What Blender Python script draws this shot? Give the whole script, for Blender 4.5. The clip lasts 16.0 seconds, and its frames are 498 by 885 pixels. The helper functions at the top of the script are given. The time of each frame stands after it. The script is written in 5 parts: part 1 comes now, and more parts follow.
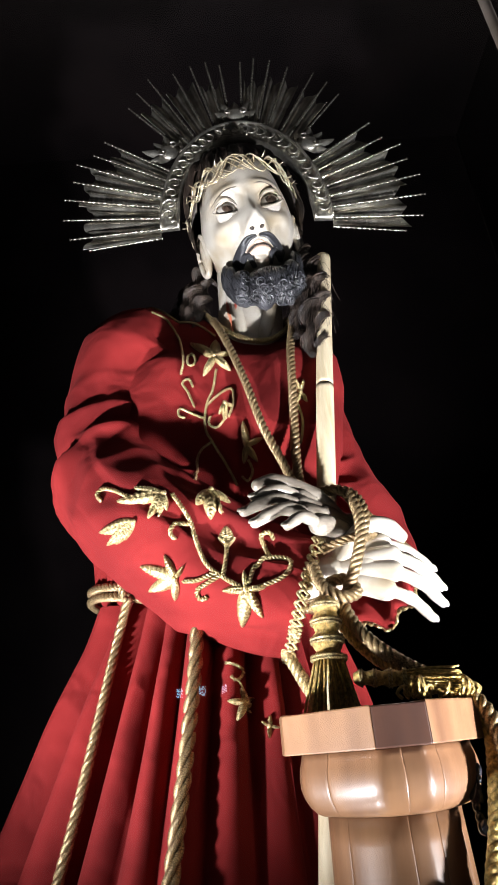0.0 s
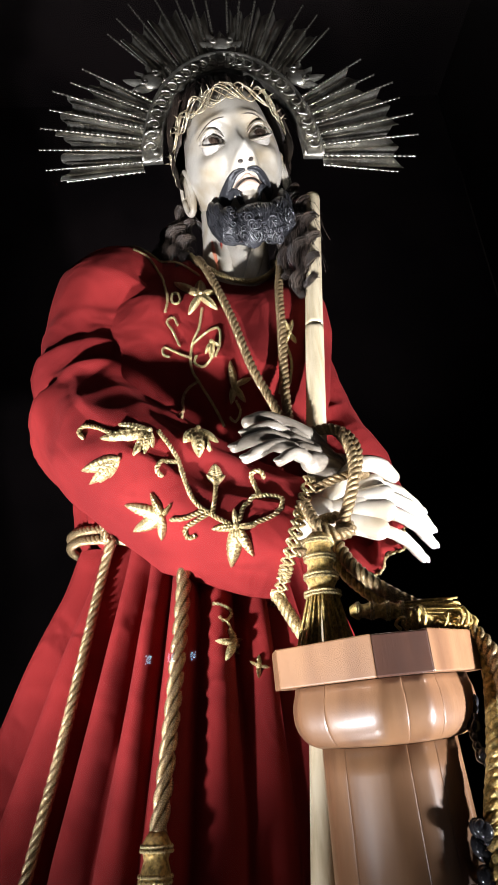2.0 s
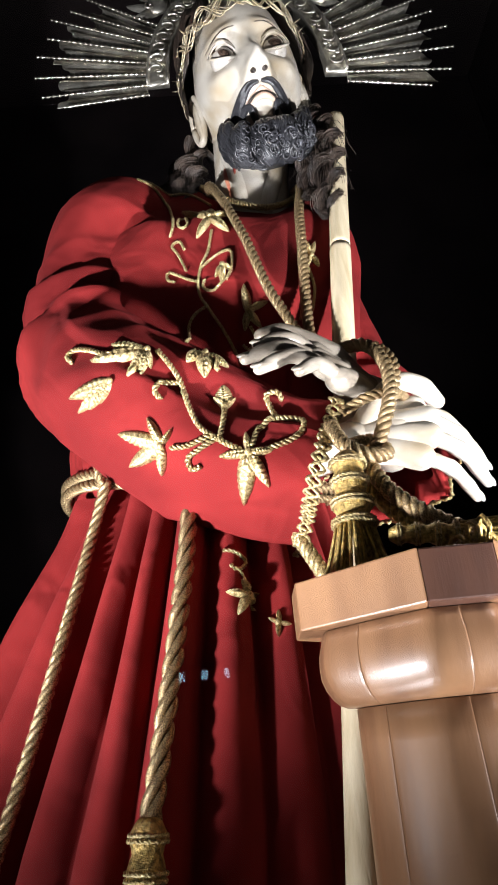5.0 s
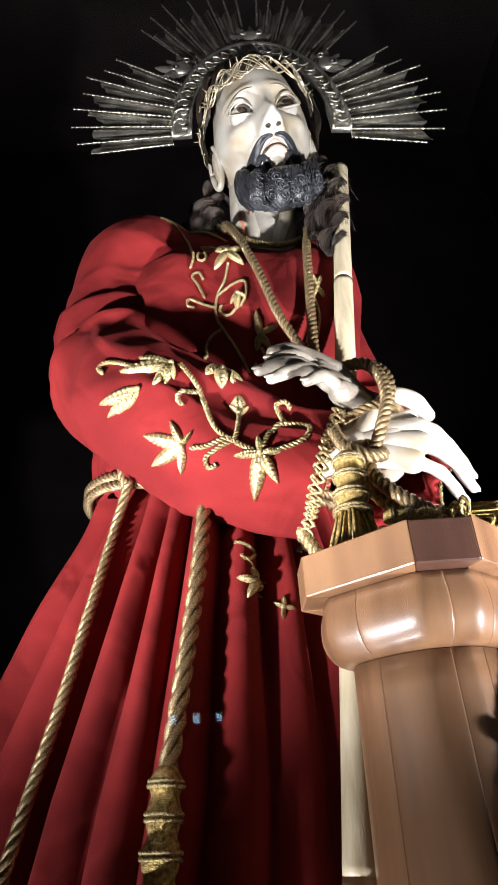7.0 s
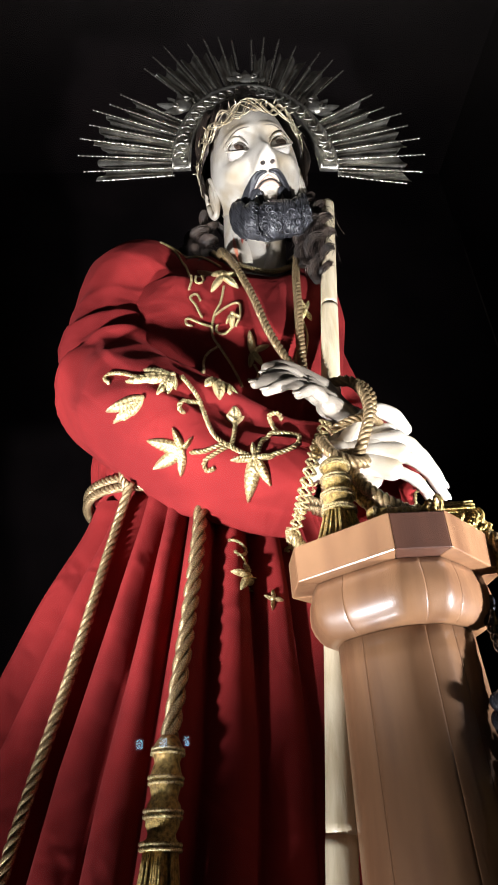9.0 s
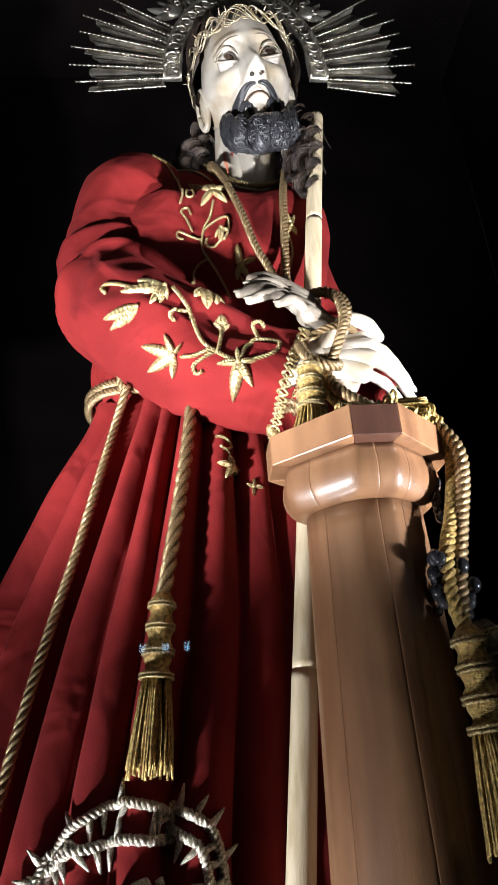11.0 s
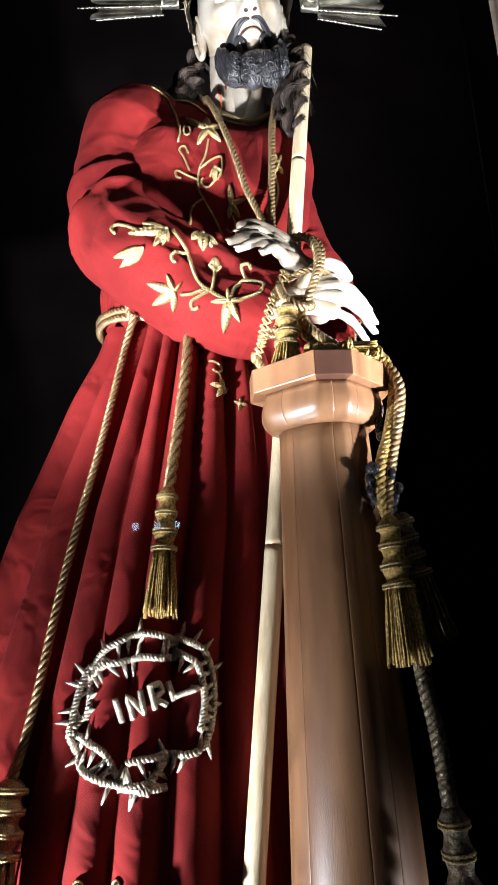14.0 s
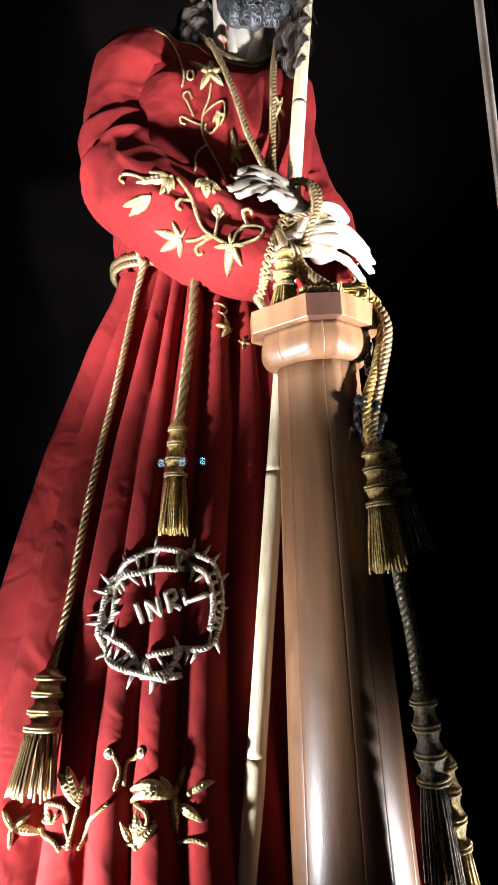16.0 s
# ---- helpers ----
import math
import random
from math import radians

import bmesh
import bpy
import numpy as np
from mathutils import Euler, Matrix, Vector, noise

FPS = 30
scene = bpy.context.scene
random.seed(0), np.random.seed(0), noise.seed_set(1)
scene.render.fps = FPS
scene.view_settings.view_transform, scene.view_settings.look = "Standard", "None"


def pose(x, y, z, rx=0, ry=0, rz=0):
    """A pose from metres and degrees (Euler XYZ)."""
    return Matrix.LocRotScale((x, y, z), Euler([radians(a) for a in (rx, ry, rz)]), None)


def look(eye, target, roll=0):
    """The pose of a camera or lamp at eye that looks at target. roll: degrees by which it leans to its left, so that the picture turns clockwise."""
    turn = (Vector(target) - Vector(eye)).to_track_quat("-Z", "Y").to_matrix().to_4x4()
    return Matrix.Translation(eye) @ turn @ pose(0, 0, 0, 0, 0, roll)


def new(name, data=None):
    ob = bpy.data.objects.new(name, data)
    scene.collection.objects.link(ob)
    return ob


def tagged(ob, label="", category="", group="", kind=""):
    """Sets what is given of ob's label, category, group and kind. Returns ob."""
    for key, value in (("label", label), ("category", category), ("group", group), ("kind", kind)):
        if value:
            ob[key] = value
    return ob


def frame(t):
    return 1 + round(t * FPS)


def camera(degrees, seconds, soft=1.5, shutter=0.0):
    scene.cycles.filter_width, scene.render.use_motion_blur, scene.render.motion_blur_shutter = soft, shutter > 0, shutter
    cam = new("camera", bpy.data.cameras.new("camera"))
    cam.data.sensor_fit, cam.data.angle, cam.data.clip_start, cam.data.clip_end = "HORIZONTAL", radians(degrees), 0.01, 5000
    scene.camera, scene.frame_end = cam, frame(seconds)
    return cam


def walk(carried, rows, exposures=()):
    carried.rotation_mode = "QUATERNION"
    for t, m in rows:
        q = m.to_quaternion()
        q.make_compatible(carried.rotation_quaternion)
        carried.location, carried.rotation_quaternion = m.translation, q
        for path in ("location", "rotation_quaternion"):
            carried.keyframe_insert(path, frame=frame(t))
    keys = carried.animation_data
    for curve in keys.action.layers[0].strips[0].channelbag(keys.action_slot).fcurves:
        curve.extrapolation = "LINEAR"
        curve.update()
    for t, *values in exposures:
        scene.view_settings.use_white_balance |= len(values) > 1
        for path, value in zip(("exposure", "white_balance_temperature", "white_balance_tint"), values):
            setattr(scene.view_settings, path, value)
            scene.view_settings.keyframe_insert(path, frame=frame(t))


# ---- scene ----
cam = camera(43.0, 16.0)
PATH = [
    (0, (0.009, 0.045, 0.874), (0.07, 1.845, 1.744), -5.4),
    (0.5, (0.007, 0.049, 0.868), (0.095, 1.854, 1.726), -5.4),
    (1, (0.005, 0.069, 0.862), (0.116, 1.914, 1.627), -5.6),
    (1.5, (-0.004, 0.088, 0.854), (0.112, 1.94, 1.602), -5.3),
    (2, (-0.015, 0.084, 0.852), (0.136, 1.919, 1.633), -5.9),
    (2.5, (-0.006, 0.112, 0.848), (0.175, 1.947, 1.622), -5.8),
    (3, (0.024, 0.182, 0.839), (0.135, 2.023, 1.612), -5.9),
    (3.5, (0.033, 0.207, 0.829), (0.139, 2.054, 1.591), -5.0),
    (4, (0.021, 0.205, 0.832), (0.125, 2.026, 1.653), -7.3),
    (4.5, (0.012, 0.213, 0.823), (0.111, 2.026, 1.661), -6.2),
    (5, (0.001, 0.217, 0.809), (0.055, 2.029, 1.654), -5.6),
    (5.2, (-0.002, 0.214, 0.808), (0.021, 2.013, 1.68), -5.8),
    (7.3, (-0.017, 0.163, 0.742), (0.056, 1.901, 1.729), -4.4),
    (7.5, (-0.018, 0.155, 0.74), (0.031, 1.88, 1.75), -4.3),
    (8, (-0.029, 0.143, 0.732), (0.031, 1.857, 1.761), -4.4),
    (8.5, (-0.031, 0.14, 0.721), (0.068, 1.856, 1.743), -5.3),
    (9, (-0.042, 0.131, 0.706), (0.115, 1.844, 1.726), -4.5),
    (9.5, (-0.041, 0.13, 0.689), (0.129, 1.852, 1.693), -5.4),
    (10, (-0.044, 0.126, 0.673), (0.139, 1.881, 1.616), -5.0),
    (10.2, (-0.036, 0.117, 0.668), (0.132, 1.897, 1.564), -4.8),
    (12.3, (-0.027, -0.016, 0.639), (0.109, 1.828, 1.403), -3.3),
    (12.5, (-0.017, -0.035, 0.64), (0.069, 1.815, 1.395), -3.2),
    (13, (-0.016, -0.068, 0.642), (0.089, 1.818, 1.298), -2.8),
    (13.5, (-0.03, -0.085, 0.641), (0.108, 1.827, 1.21), -3.3),
    (14, (-0.038, -0.099, 0.637), (0.132, 1.841, 1.092), -3.0),
    (14.5, (-0.046, -0.114, 0.629), (0.136, 1.851, 0.953), -3.5),
    (15, (-0.04, -0.142, 0.627), (0.116, 1.828, 0.934), -3.4),
    (15.5, (-0.024, -0.168, 0.628), (0.051, 1.807, 0.933), -3.0),
    (16, (-0.013, -0.18, 0.617), (0.07, 1.801, 0.879), -3.3),
]
walk(cam, [(t, look(eye, target, roll)) for t, eye, target, roll in PATH],
     exposures=[(0, 0.12), (3.0, 0.0), (10.2, 0.05), (12.5, 0.18), (14.0, 0.40), (16, 0.62)])
# light: two pairs of small lamps in the front corners of the case, dusk light through far windows
world = bpy.data.worlds.new("world")
world.use_nodes = True
world.node_tree.nodes["Background"].inputs[0].default_value = (0.05, 0.06, 0.1, 1)
world.node_tree.nodes["Background"].inputs[1].default_value = 0.15
scene.world = world


def lamp(name, eye, target, watts, size, colour=(0.96, 0.975, 1.03), cone=110, blend=0.7):
    data = bpy.data.lights.new(name, "SPOT")
    data.energy, data.shadow_soft_size, data.color = watts, size, colour
    data.spot_size, data.spot_blend = radians(cone), blend
    ob = new(name, data)
    ob.matrix_world = look(eye, target)
    return ob


lamp("case_lamp", (-0.44, 0.415, 0.62), (0.19, 0.69, 1.78), 116.0, 0.020, cone=97, blend=1.0)
lamp("case_lamp", (0.54, 0.42, 0.64), (0.06, 0.78, 1.70), 110.0, 0.020, cone=104, blend=1.0)
lamp("case_lamp", (-0.49, 0.47, 0.03), (-0.28, 0.74, 0.26), 88.0, 0.020, cone=88, blend=1.0)
lamp("case_lamp", (0.58, 0.54, 0.02), (0.20, 0.57, 0.13), 24.0, 0.020, cone=62, blend=1.0)


# ---------------------------------------------------------------- materials
def material(name, colour, rough=0.6, metal=0.0, second=None, scale=30.0, bump=0.0, bump_scale=200.0, stretch=(1, 1, 1),
             sheen=0.0, coat=0.0, spread=(0.35, 0.65), per_object=0.0, spec=0.5):
    """A surface with two colours mixed by noise at two scales, rough spots and fine relief."""
    m = bpy.data.materials.new(name)
    m.use_nodes = True
    nt = m.node_tree
    bsdf = nt.nodes["Principled BSDF"]
    link = nt.links.new
    coord = nt.nodes.new("ShaderNodeTexCoord")
    mapping = nt.nodes.new("ShaderNodeMapping")
    mapping.inputs["Scale"].default_value = stretch
    link(coord.outputs["Object"], mapping.inputs["Vector"])
    big = nt.nodes.new("ShaderNodeTexNoise")
    big.inputs["Scale"].default_value, big.inputs["Detail"].default_value = scale, 6
    link(mapping.outputs[0], big.inputs["Vector"])
    ramp = nt.nodes.new("ShaderNodeMapRange")
    ramp.inputs["From Min"].default_value, ramp.inputs["From Max"].default_value = spread
    link(big.outputs["Fac"], ramp.inputs["Value"])
    mix = nt.nodes.new("ShaderNodeMix")
    mix.data_type = "RGBA"
    link(ramp.outputs[0], mix.inputs["Factor"])
    mix.inputs["A"].default_value = (*colour, 1)
    mix.inputs["B"].default_value = (*(second or [c * 0.7 for c in colour]), 1)
    out = mix.outputs["Result"]
    if per_object:
        info = nt.nodes.new("ShaderNodeObjectInfo")
        hsv = nt.nodes.new("ShaderNodeHueSaturation")
        rng = nt.nodes.new("ShaderNodeMapRange")
        rng.inputs["To Min"].default_value, rng.inputs["To Max"].default_value = 1 - per_object, 1 + per_object
        link(info.outputs["Random"], rng.inputs["Value"])
        link(rng.outputs[0], hsv.inputs["Value"])
        link(out, hsv.inputs["Color"])
        out = hsv.outputs[0]
    link(out, bsdf.inputs["Base Color"])
    fine = nt.nodes.new("ShaderNodeTexNoise")
    fine.inputs["Scale"].default_value, fine.inputs["Detail"].default_value = bump_scale, 4
    link(mapping.outputs[0], fine.inputs["Vector"])
    rr = nt.nodes.new("ShaderNodeMapRange")
    rr.inputs["To Min"].default_value, rr.inputs["To Max"].default_value = max(0.02, rough - 0.1), min(1, rough + 0.1)
    link(fine.outputs["Fac"], rr.inputs["Value"])
    link(rr.outputs[0], bsdf.inputs["Roughness"])
    if bump:
        b = nt.nodes.new("ShaderNodeBump")
        b.inputs["Strength"].default_value, b.inputs["Distance"].default_value = bump, 0.002
        link(fine.outputs["Fac"], b.inputs["Height"])
        link(b.outputs[0], bsdf.inputs["Normal"])
    bsdf.inputs["Metallic"].default_value = metal
    bsdf.inputs["Specular IOR Level"].default_value = spec
    bsdf.inputs["Sheen Weight"].default_value = sheen
    bsdf.inputs["Sheen Roughness"].default_value = 0.4
    bsdf.inputs["Sheen Tint"].default_value = (*[min(1, c * 2.2 + 0.03) for c in colour], 1)
    bsdf.inputs["Coat Weight"].default_value = coat
    bsdf.inputs["Coat Roughness"].default_value = 0.12
    return m


VELVET = material("red_velvet", (0.190, 0.0145, 0.0140), 0.92, second=(0.110, 0.0078, 0.0080), scale=9, bump=0.16, bump_scale=900, sheen=0.08, spec=0.12)
# soft creases of the cloth under the fine pile
_nt = VELVET.node_tree
_crease = _nt.nodes.new("ShaderNodeTexNoise")
_crease.inputs["Scale"].default_value, _crease.inputs["Detail"].default_value, _crease.inputs["Distortion"].default_value = 13.0, 2.0, 1.2
_coord = next(n for n in _nt.nodes if n.bl_idname == "ShaderNodeTexCoord")
_pile = next(n for n in _nt.nodes if n.bl_idname == "ShaderNodeBump")
_nt.links.new(_coord.outputs["Object"], _crease.inputs["Vector"])
_soft = _nt.nodes.new("ShaderNodeBump")
_soft.inputs["Strength"].default_value, _soft.inputs["Distance"].default_value = 0.30, 0.022
_nt.links.new(_crease.outputs["Fac"], _soft.inputs["Height"])
_nt.links.new(_soft.outputs[0], _pile.inputs["Normal"])
GOLD = material("gold_thread", (0.66, 0.46, 0.16), 0.34, 0.55, second=(0.19, 0.13, 0.04), scale=300, bump=1.0, bump_scale=900, per_object=0.12)
PALE_GOLD = material("pale_gold_thread", (0.70, 0.56, 0.30), 0.30, 0.62, second=(0.20, 0.14, 0.05), scale=500, bump=0.45, bump_scale=1100, per_object=0.15)
CORD = material("old_gold_cord", (0.47, 0.335, 0.18), 0.28, 0.68, second=(0.13, 0.085, 0.038), scale=1100, bump=0.5, bump_scale=900)
DARK_CORD = material("dark_metal_thread", (0.27, 0.225, 0.155), 0.3, 0.7, second=(0.05, 0.042, 0.032), scale=200, bump=0.8, bump_scale=600)
SKIN = material("painted_flesh", (0.45, 0.415, 0.36), 0.34, second=(0.31, 0.25, 0.17), scale=24, bump=0.10, bump_scale=140, coat=0.2, spread=(0.42, 0.70))
# darker copy of the flesh, with the upper hand's shade put into the colour
SHADED_SKIN = material("shaded_painted_flesh", (0.27, 0.235, 0.19), 0.34, second=(0.11, 0.088, 0.066), scale=48, bump=0.15, bump_scale=160, stretch=(0.6, 1, 2.2), coat=0.15, spread=(0.38, 0.66))
DRIP = material("painted_red_wound", (0.30, 0.03, 0.02), 0.35, second=(0.5, 0.2, 0.12), scale=60)
BEARD = material("carved_dark_beard", (0.030, 0.030, 0.034), 0.36, second=(0.012, 0.012, 0.014), scale=60, bump=0.5, bump_scale=260)
EYE_WHITE = material("painted_eye_white", (0.46, 0.43, 0.39), 0.12, second=(0.34, 0.30, 0.26), scale=40, coat=0.6)
IRIS = material("painted_dark_iris", (0.085, 0.055, 0.04), 0.1, second=(0.015, 0.01, 0.008), scale=150, coat=0.8)
LIP = material("painted_lip", (0.50, 0.36, 0.28), 0.35, second=(0.40, 0.26, 0.20), scale=60)
HAIR = material("dark_brown_hair", (0.050, 0.034, 0.025), 0.38, second=(0.012, 0.009, 0.008), scale=30, bump=0.9, bump_scale=260, stretch=(3, 3, 0.6))
SILVER = material("tarnished_silver", (0.66, 0.63, 0.55), 0.42, 0.95, second=(0.27, 0.25, 0.21), scale=34, bump=0.35, bump_scale=160)
SILVER_BRIGHT = material("bright_silver", (0.66, 0.62, 0.53), 0.25, 0.95, second=(0.42, 0.39, 0.32), scale=120, bump=0.3, bump_scale=500)
SILVER_THREAD = material("silver_thread", (0.80, 0.75, 0.64), 0.28, 0.6, second=(0.36, 0.32, 0.25), scale=400, bump=0.8, bump_scale=900)
THORN = material("gilt_thorn", (0.66, 0.58, 0.43), 0.35, 0.7, second=(0.36, 0.28, 0.16), scale=160, bump=0.6, bump_scale=500)
REED = material("dry_reed", (0.62, 0.53, 0.37), 0.5, second=(0.45, 0.36, 0.22), scale=18, bump=0.25, bump_scale=160, stretch=(6, 6, 0.5), coat=0.15)
BLACK = material("black_bead", (0.012, 0.012, 0.014), 0.15, second=(0.03, 0.03, 0.035), scale=60, coat=0.5)
GEM = material("clear_bluish_stone", (0.35, 0.42, 0.55), 0.08, 0.4, second=(0.7, 0.72, 0.75), scale=200)
GREY_WALL = material("dark_cloth_lining", (0.0105, 0.0074, 0.0076), 0.95, second=(0.0050, 0.0036, 0.0040), scale=3, bump=0.3, bump_scale=300, spec=0.04)
PLASTER = material("dim_plaster", (0.20, 0.17, 0.15), 0.9, second=(0.14, 0.12, 0.11), scale=2, bump=0.3, bump_scale=60)
TILE = material("floor_tile", (0.12, 0.09, 0.08), 0.5, second=(0.08, 0.06, 0.05), scale=4, bump=0.1)
POST = material("aged_brass_strip", (0.16, 0.13, 0.11), 0.45, 0.5, second=(0.1, 0.08, 0.06), scale=20, bump=0.2)


def wood_material(name, light, dark):
    """Varnished wood: long soft figure, fine dark pores, small knocks, a satin coat."""
    m = material(name, light, 0.40, second=dark, scale=5, bump=0.10, bump_scale=90, stretch=(7, 7, 0.8), coat=0.35, per_object=0.13, spread=(0.30, 0.72))
    nt = m.node_tree
    bsdf = nt.nodes["Principled BSDF"]
    bsdf.inputs["Coat Roughness"].default_value = 0.26
    coord = next(n for n in nt.nodes if n.bl_idname == "ShaderNodeTexCoord")
    base = bsdf.inputs["Base Color"].links[0].from_socket
    stain = nt.nodes.new("ShaderNodeTexNoise")
    stain.inputs["Scale"].default_value, stain.inputs["Detail"].default_value = 16, 5
    nt.links.new(coord.outputs["Object"], stain.inputs["Vector"])
    rng = nt.nodes.new("ShaderNodeMapRange")
    rng.inputs["From Min"].default_value, rng.inputs["From Max"].default_value = 0.52, 0.74
    rng.inputs["To Max"].default_value = 0.5
    nt.links.new(stain.outputs["Fac"], rng.inputs["Value"])
    mix = nt.nodes.new("ShaderNodeMix")
    mix.data_type = "RGBA"
    nt.links.new(rng.outputs[0], mix.inputs["Factor"])
    nt.links.new(base, mix.inputs["A"])
    mix.inputs["B"].default_value = (*[c * 0.75 for c in dark], 1)
    nt.links.new(mix.outputs["Result"], bsdf.inputs["Base Color"])
    return m


WOOD = wood_material("varnished_cedar", (0.27, 0.140, 0.068), (0.135, 0.062, 0.030))
# darker stave wood, deepened by the shade on the cap's front facet
WOOD_DARK_SHADED = wood_material("dark_shaded_cedar", (0.085, 0.036, 0.022), (0.045, 0.020, 0.014))


def glass_material():
    m = bpy.data.materials.new("case_glass")
    m.use_nodes = True
    nt = m.node_tree
    nt.nodes.clear()
    out = nt.nodes.new("ShaderNodeOutputMaterial")
    mix = nt.nodes.new("ShaderNodeMixShader")
    clear = nt.nodes.new("ShaderNodeBsdfTransparent")
    gloss = nt.nodes.new("ShaderNodeBsdfGlossy")
    gloss.inputs["Roughness"].default_value = 0.01
    tilt = nt.nodes.new("ShaderNodeLayerWeight")
    tilt.inputs["Blend"].default_value = 0.5
    power = nt.nodes.new("ShaderNodeMath")
    power.operation, power.inputs[1].default_value = "POWER", 5.0
    nt.links.new(tilt.outputs["Facing"], power.inputs[0])
    share = nt.nodes.new("ShaderNodeMapRange")
    share.inputs["To Min"].default_value = 0.035
    nt.links.new(power.outputs[0], share.inputs["Value"])
    nt.links.new(share.outputs[0], mix.inputs[0])
    nt.links.new(clear.outputs[0], mix.inputs[1])
    nt.links.new(gloss.outputs[0], mix.inputs[2])
    nt.links.new(mix.outputs[0], out.inputs[0])
    return m


def glow(name, colour, strength):
    m = bpy.data.materials.new(name)
    m.use_nodes = True
    b = m.node_tree.nodes["Principled BSDF"]
    b.inputs["Base Color"].default_value = (0.02, 0.02, 0.02, 1)
    b.inputs["Emission Color"].default_value = (*colour, 1)
    b.inputs["Emission Strength"].default_value = strength
    return m


GLASS = glass_material()
SKY_GLOW = glow("dusk_sky_pane", (0.45, 0.75, 1.0), 5.0)
DOOR_GLOW = glow("dusk_doorway", (0.10, 0.08, 0.5), 0.22)


# ---------------------------------------------------------------- mesh helpers
def thing(name, label, category, at=(0, 0, 0), group="", kind=""):
    ob = new(name)
    ob.location = at
    return tagged(ob, label, category, group, kind)


def part(name, data, mat, parent=None, label="", smooth=True):
    """data: a bmesh or (verts, faces). Links it as one mesh object under parent; the vertices are in world metres."""
    me = bpy.data.meshes.new(name)
    if isinstance(data, bmesh.types.BMesh):
        data.to_mesh(me)
        data.free()
    else:
        me.from_pydata([tuple(v) for v in data[0]], [], data[1])
    for m in mat if isinstance(mat, (list, tuple)) else [mat]:
        me.materials.append(m)
    if len(data) == 3 if isinstance(data, tuple) else False:
        me.polygons.foreach_set("material_index", data[2])
    if smooth:
        me.polygons.foreach_set("use_smooth", [True] * len(me.polygons))
    ob = new(name, me)
    if parent is not None:
        base = Vector(parent.location)
        if parent.parent is not None:
            base = base + Vector(parent.parent.location)
        me.transform(Matrix.Translation(-base))
        ob.parent = parent
    me.update()
    if label:
        tagged(ob, label)
    return ob


def smooth_path(points, n):
    """Catmull-Rom through the points, n samples evenly spaced by length."""
    p = [Vector(q) for q in points]
    if len(p) == 2:
        return [p[0].lerp(p[1], i / (n - 1)) for i in range(n)]
    p = [p[0] * 2 - p[1]] + p + [p[-1] * 2 - p[-2]]
    dense = []
    for i in range(1, len(p) - 2):
        a, b, c, d = p[i - 1:i + 3]
        for k in range(24):
            t = k / 24
            dense.append(0.5 * ((2 * b) + (c - a) * t + (2 * a - 5 * b + 4 * c - d) * t * t + (3 * b - a - 3 * c + d) * t ** 3))
    dense.append(p[-2])
    cum = [0.0]
    for a, b in zip(dense, dense[1:]):
        cum.append(cum[-1] + (b - a).length)
    out, j = [], 0
    for i in range(n):
        s = cum[-1] * i / (n - 1)
        while j < len(cum) - 2 and cum[j + 1] < s:
            j += 1
        f = (s - cum[j]) / max(1e-9, cum[j + 1] - cum[j])
        out.append(dense[j].lerp(dense[j + 1], min(1, max(0, f))))
    return out


def length_of(points):
    return sum((Vector(b) - Vector(a)).length for a, b in zip(points, points[1:]))


def frames_of(path):
    """Tangent, side and up at every point, without twist."""
    out, side = [], None
    for i, p in enumerate(path):
        t = (path[min(i + 1, len(path) - 1)] - path[max(i - 1, 0)]).normalized()
        if side is None:
            side = t.orthogonal().normalized()
        side = (side - t * side.dot(t)).normalized()
        out.append((t, side, t.cross(side)))
    return out


def tube(path, radii, sides=8, caps=True, out=None):
    """A round tube along the path; returns (verts, faces), or adds to out."""
    verts, faces = out if out else ([], [])
    if not isinstance(radii, (list, tuple)):
        radii = [radii] * len(path)
    base = len(verts)
    for p, r, (t, s, u) in zip(path, radii, frames_of(path)):
        for k in range(sides):
            a = 2 * math.pi * k / sides
            verts.append(p + (s * math.cos(a) + u * math.sin(a)) * r)
    for i in range(len(path) - 1):
        for k in range(sides):
            a, b = base + i * sides + k, base + i * sides + (k + 1) % sides
            faces.append((a, b, b + sides, a + sides))
    if caps:
        faces.append(tuple(base + k for k in range(sides))[::-1])
        faces.append(tuple(base + (len(path) - 1) * sides + k for k in range(sides)))
    return verts, faces


def capsule(points, radii, sides=12, n=24, out=None):
    """A limb through the points with rounded ends."""
    path = smooth_path(points, n)
    rr = [float(np.interp(i / (n - 1), np.linspace(0, 1, len(radii)), radii)) for i in range(n)]
    t0, t1 = (path[0] - path[1]).normalized(), (path[-1] - path[-2]).normalized()
    head, tail = [], []
    for k in range(1, 5):
        a = math.pi / 2 * k / 4.05
        head.insert(0, (path[0] + t0 * rr[0] * math.sin(a), rr[0] * math.cos(a)))
        tail.append((path[-1] + t1 * rr[-1] * math.sin(a), rr[-1] * math.cos(a)))
    full = head + list(zip(path, rr)) + tail
    return tube([p for p, _ in full], [r for _, r in full], sides, True, out)


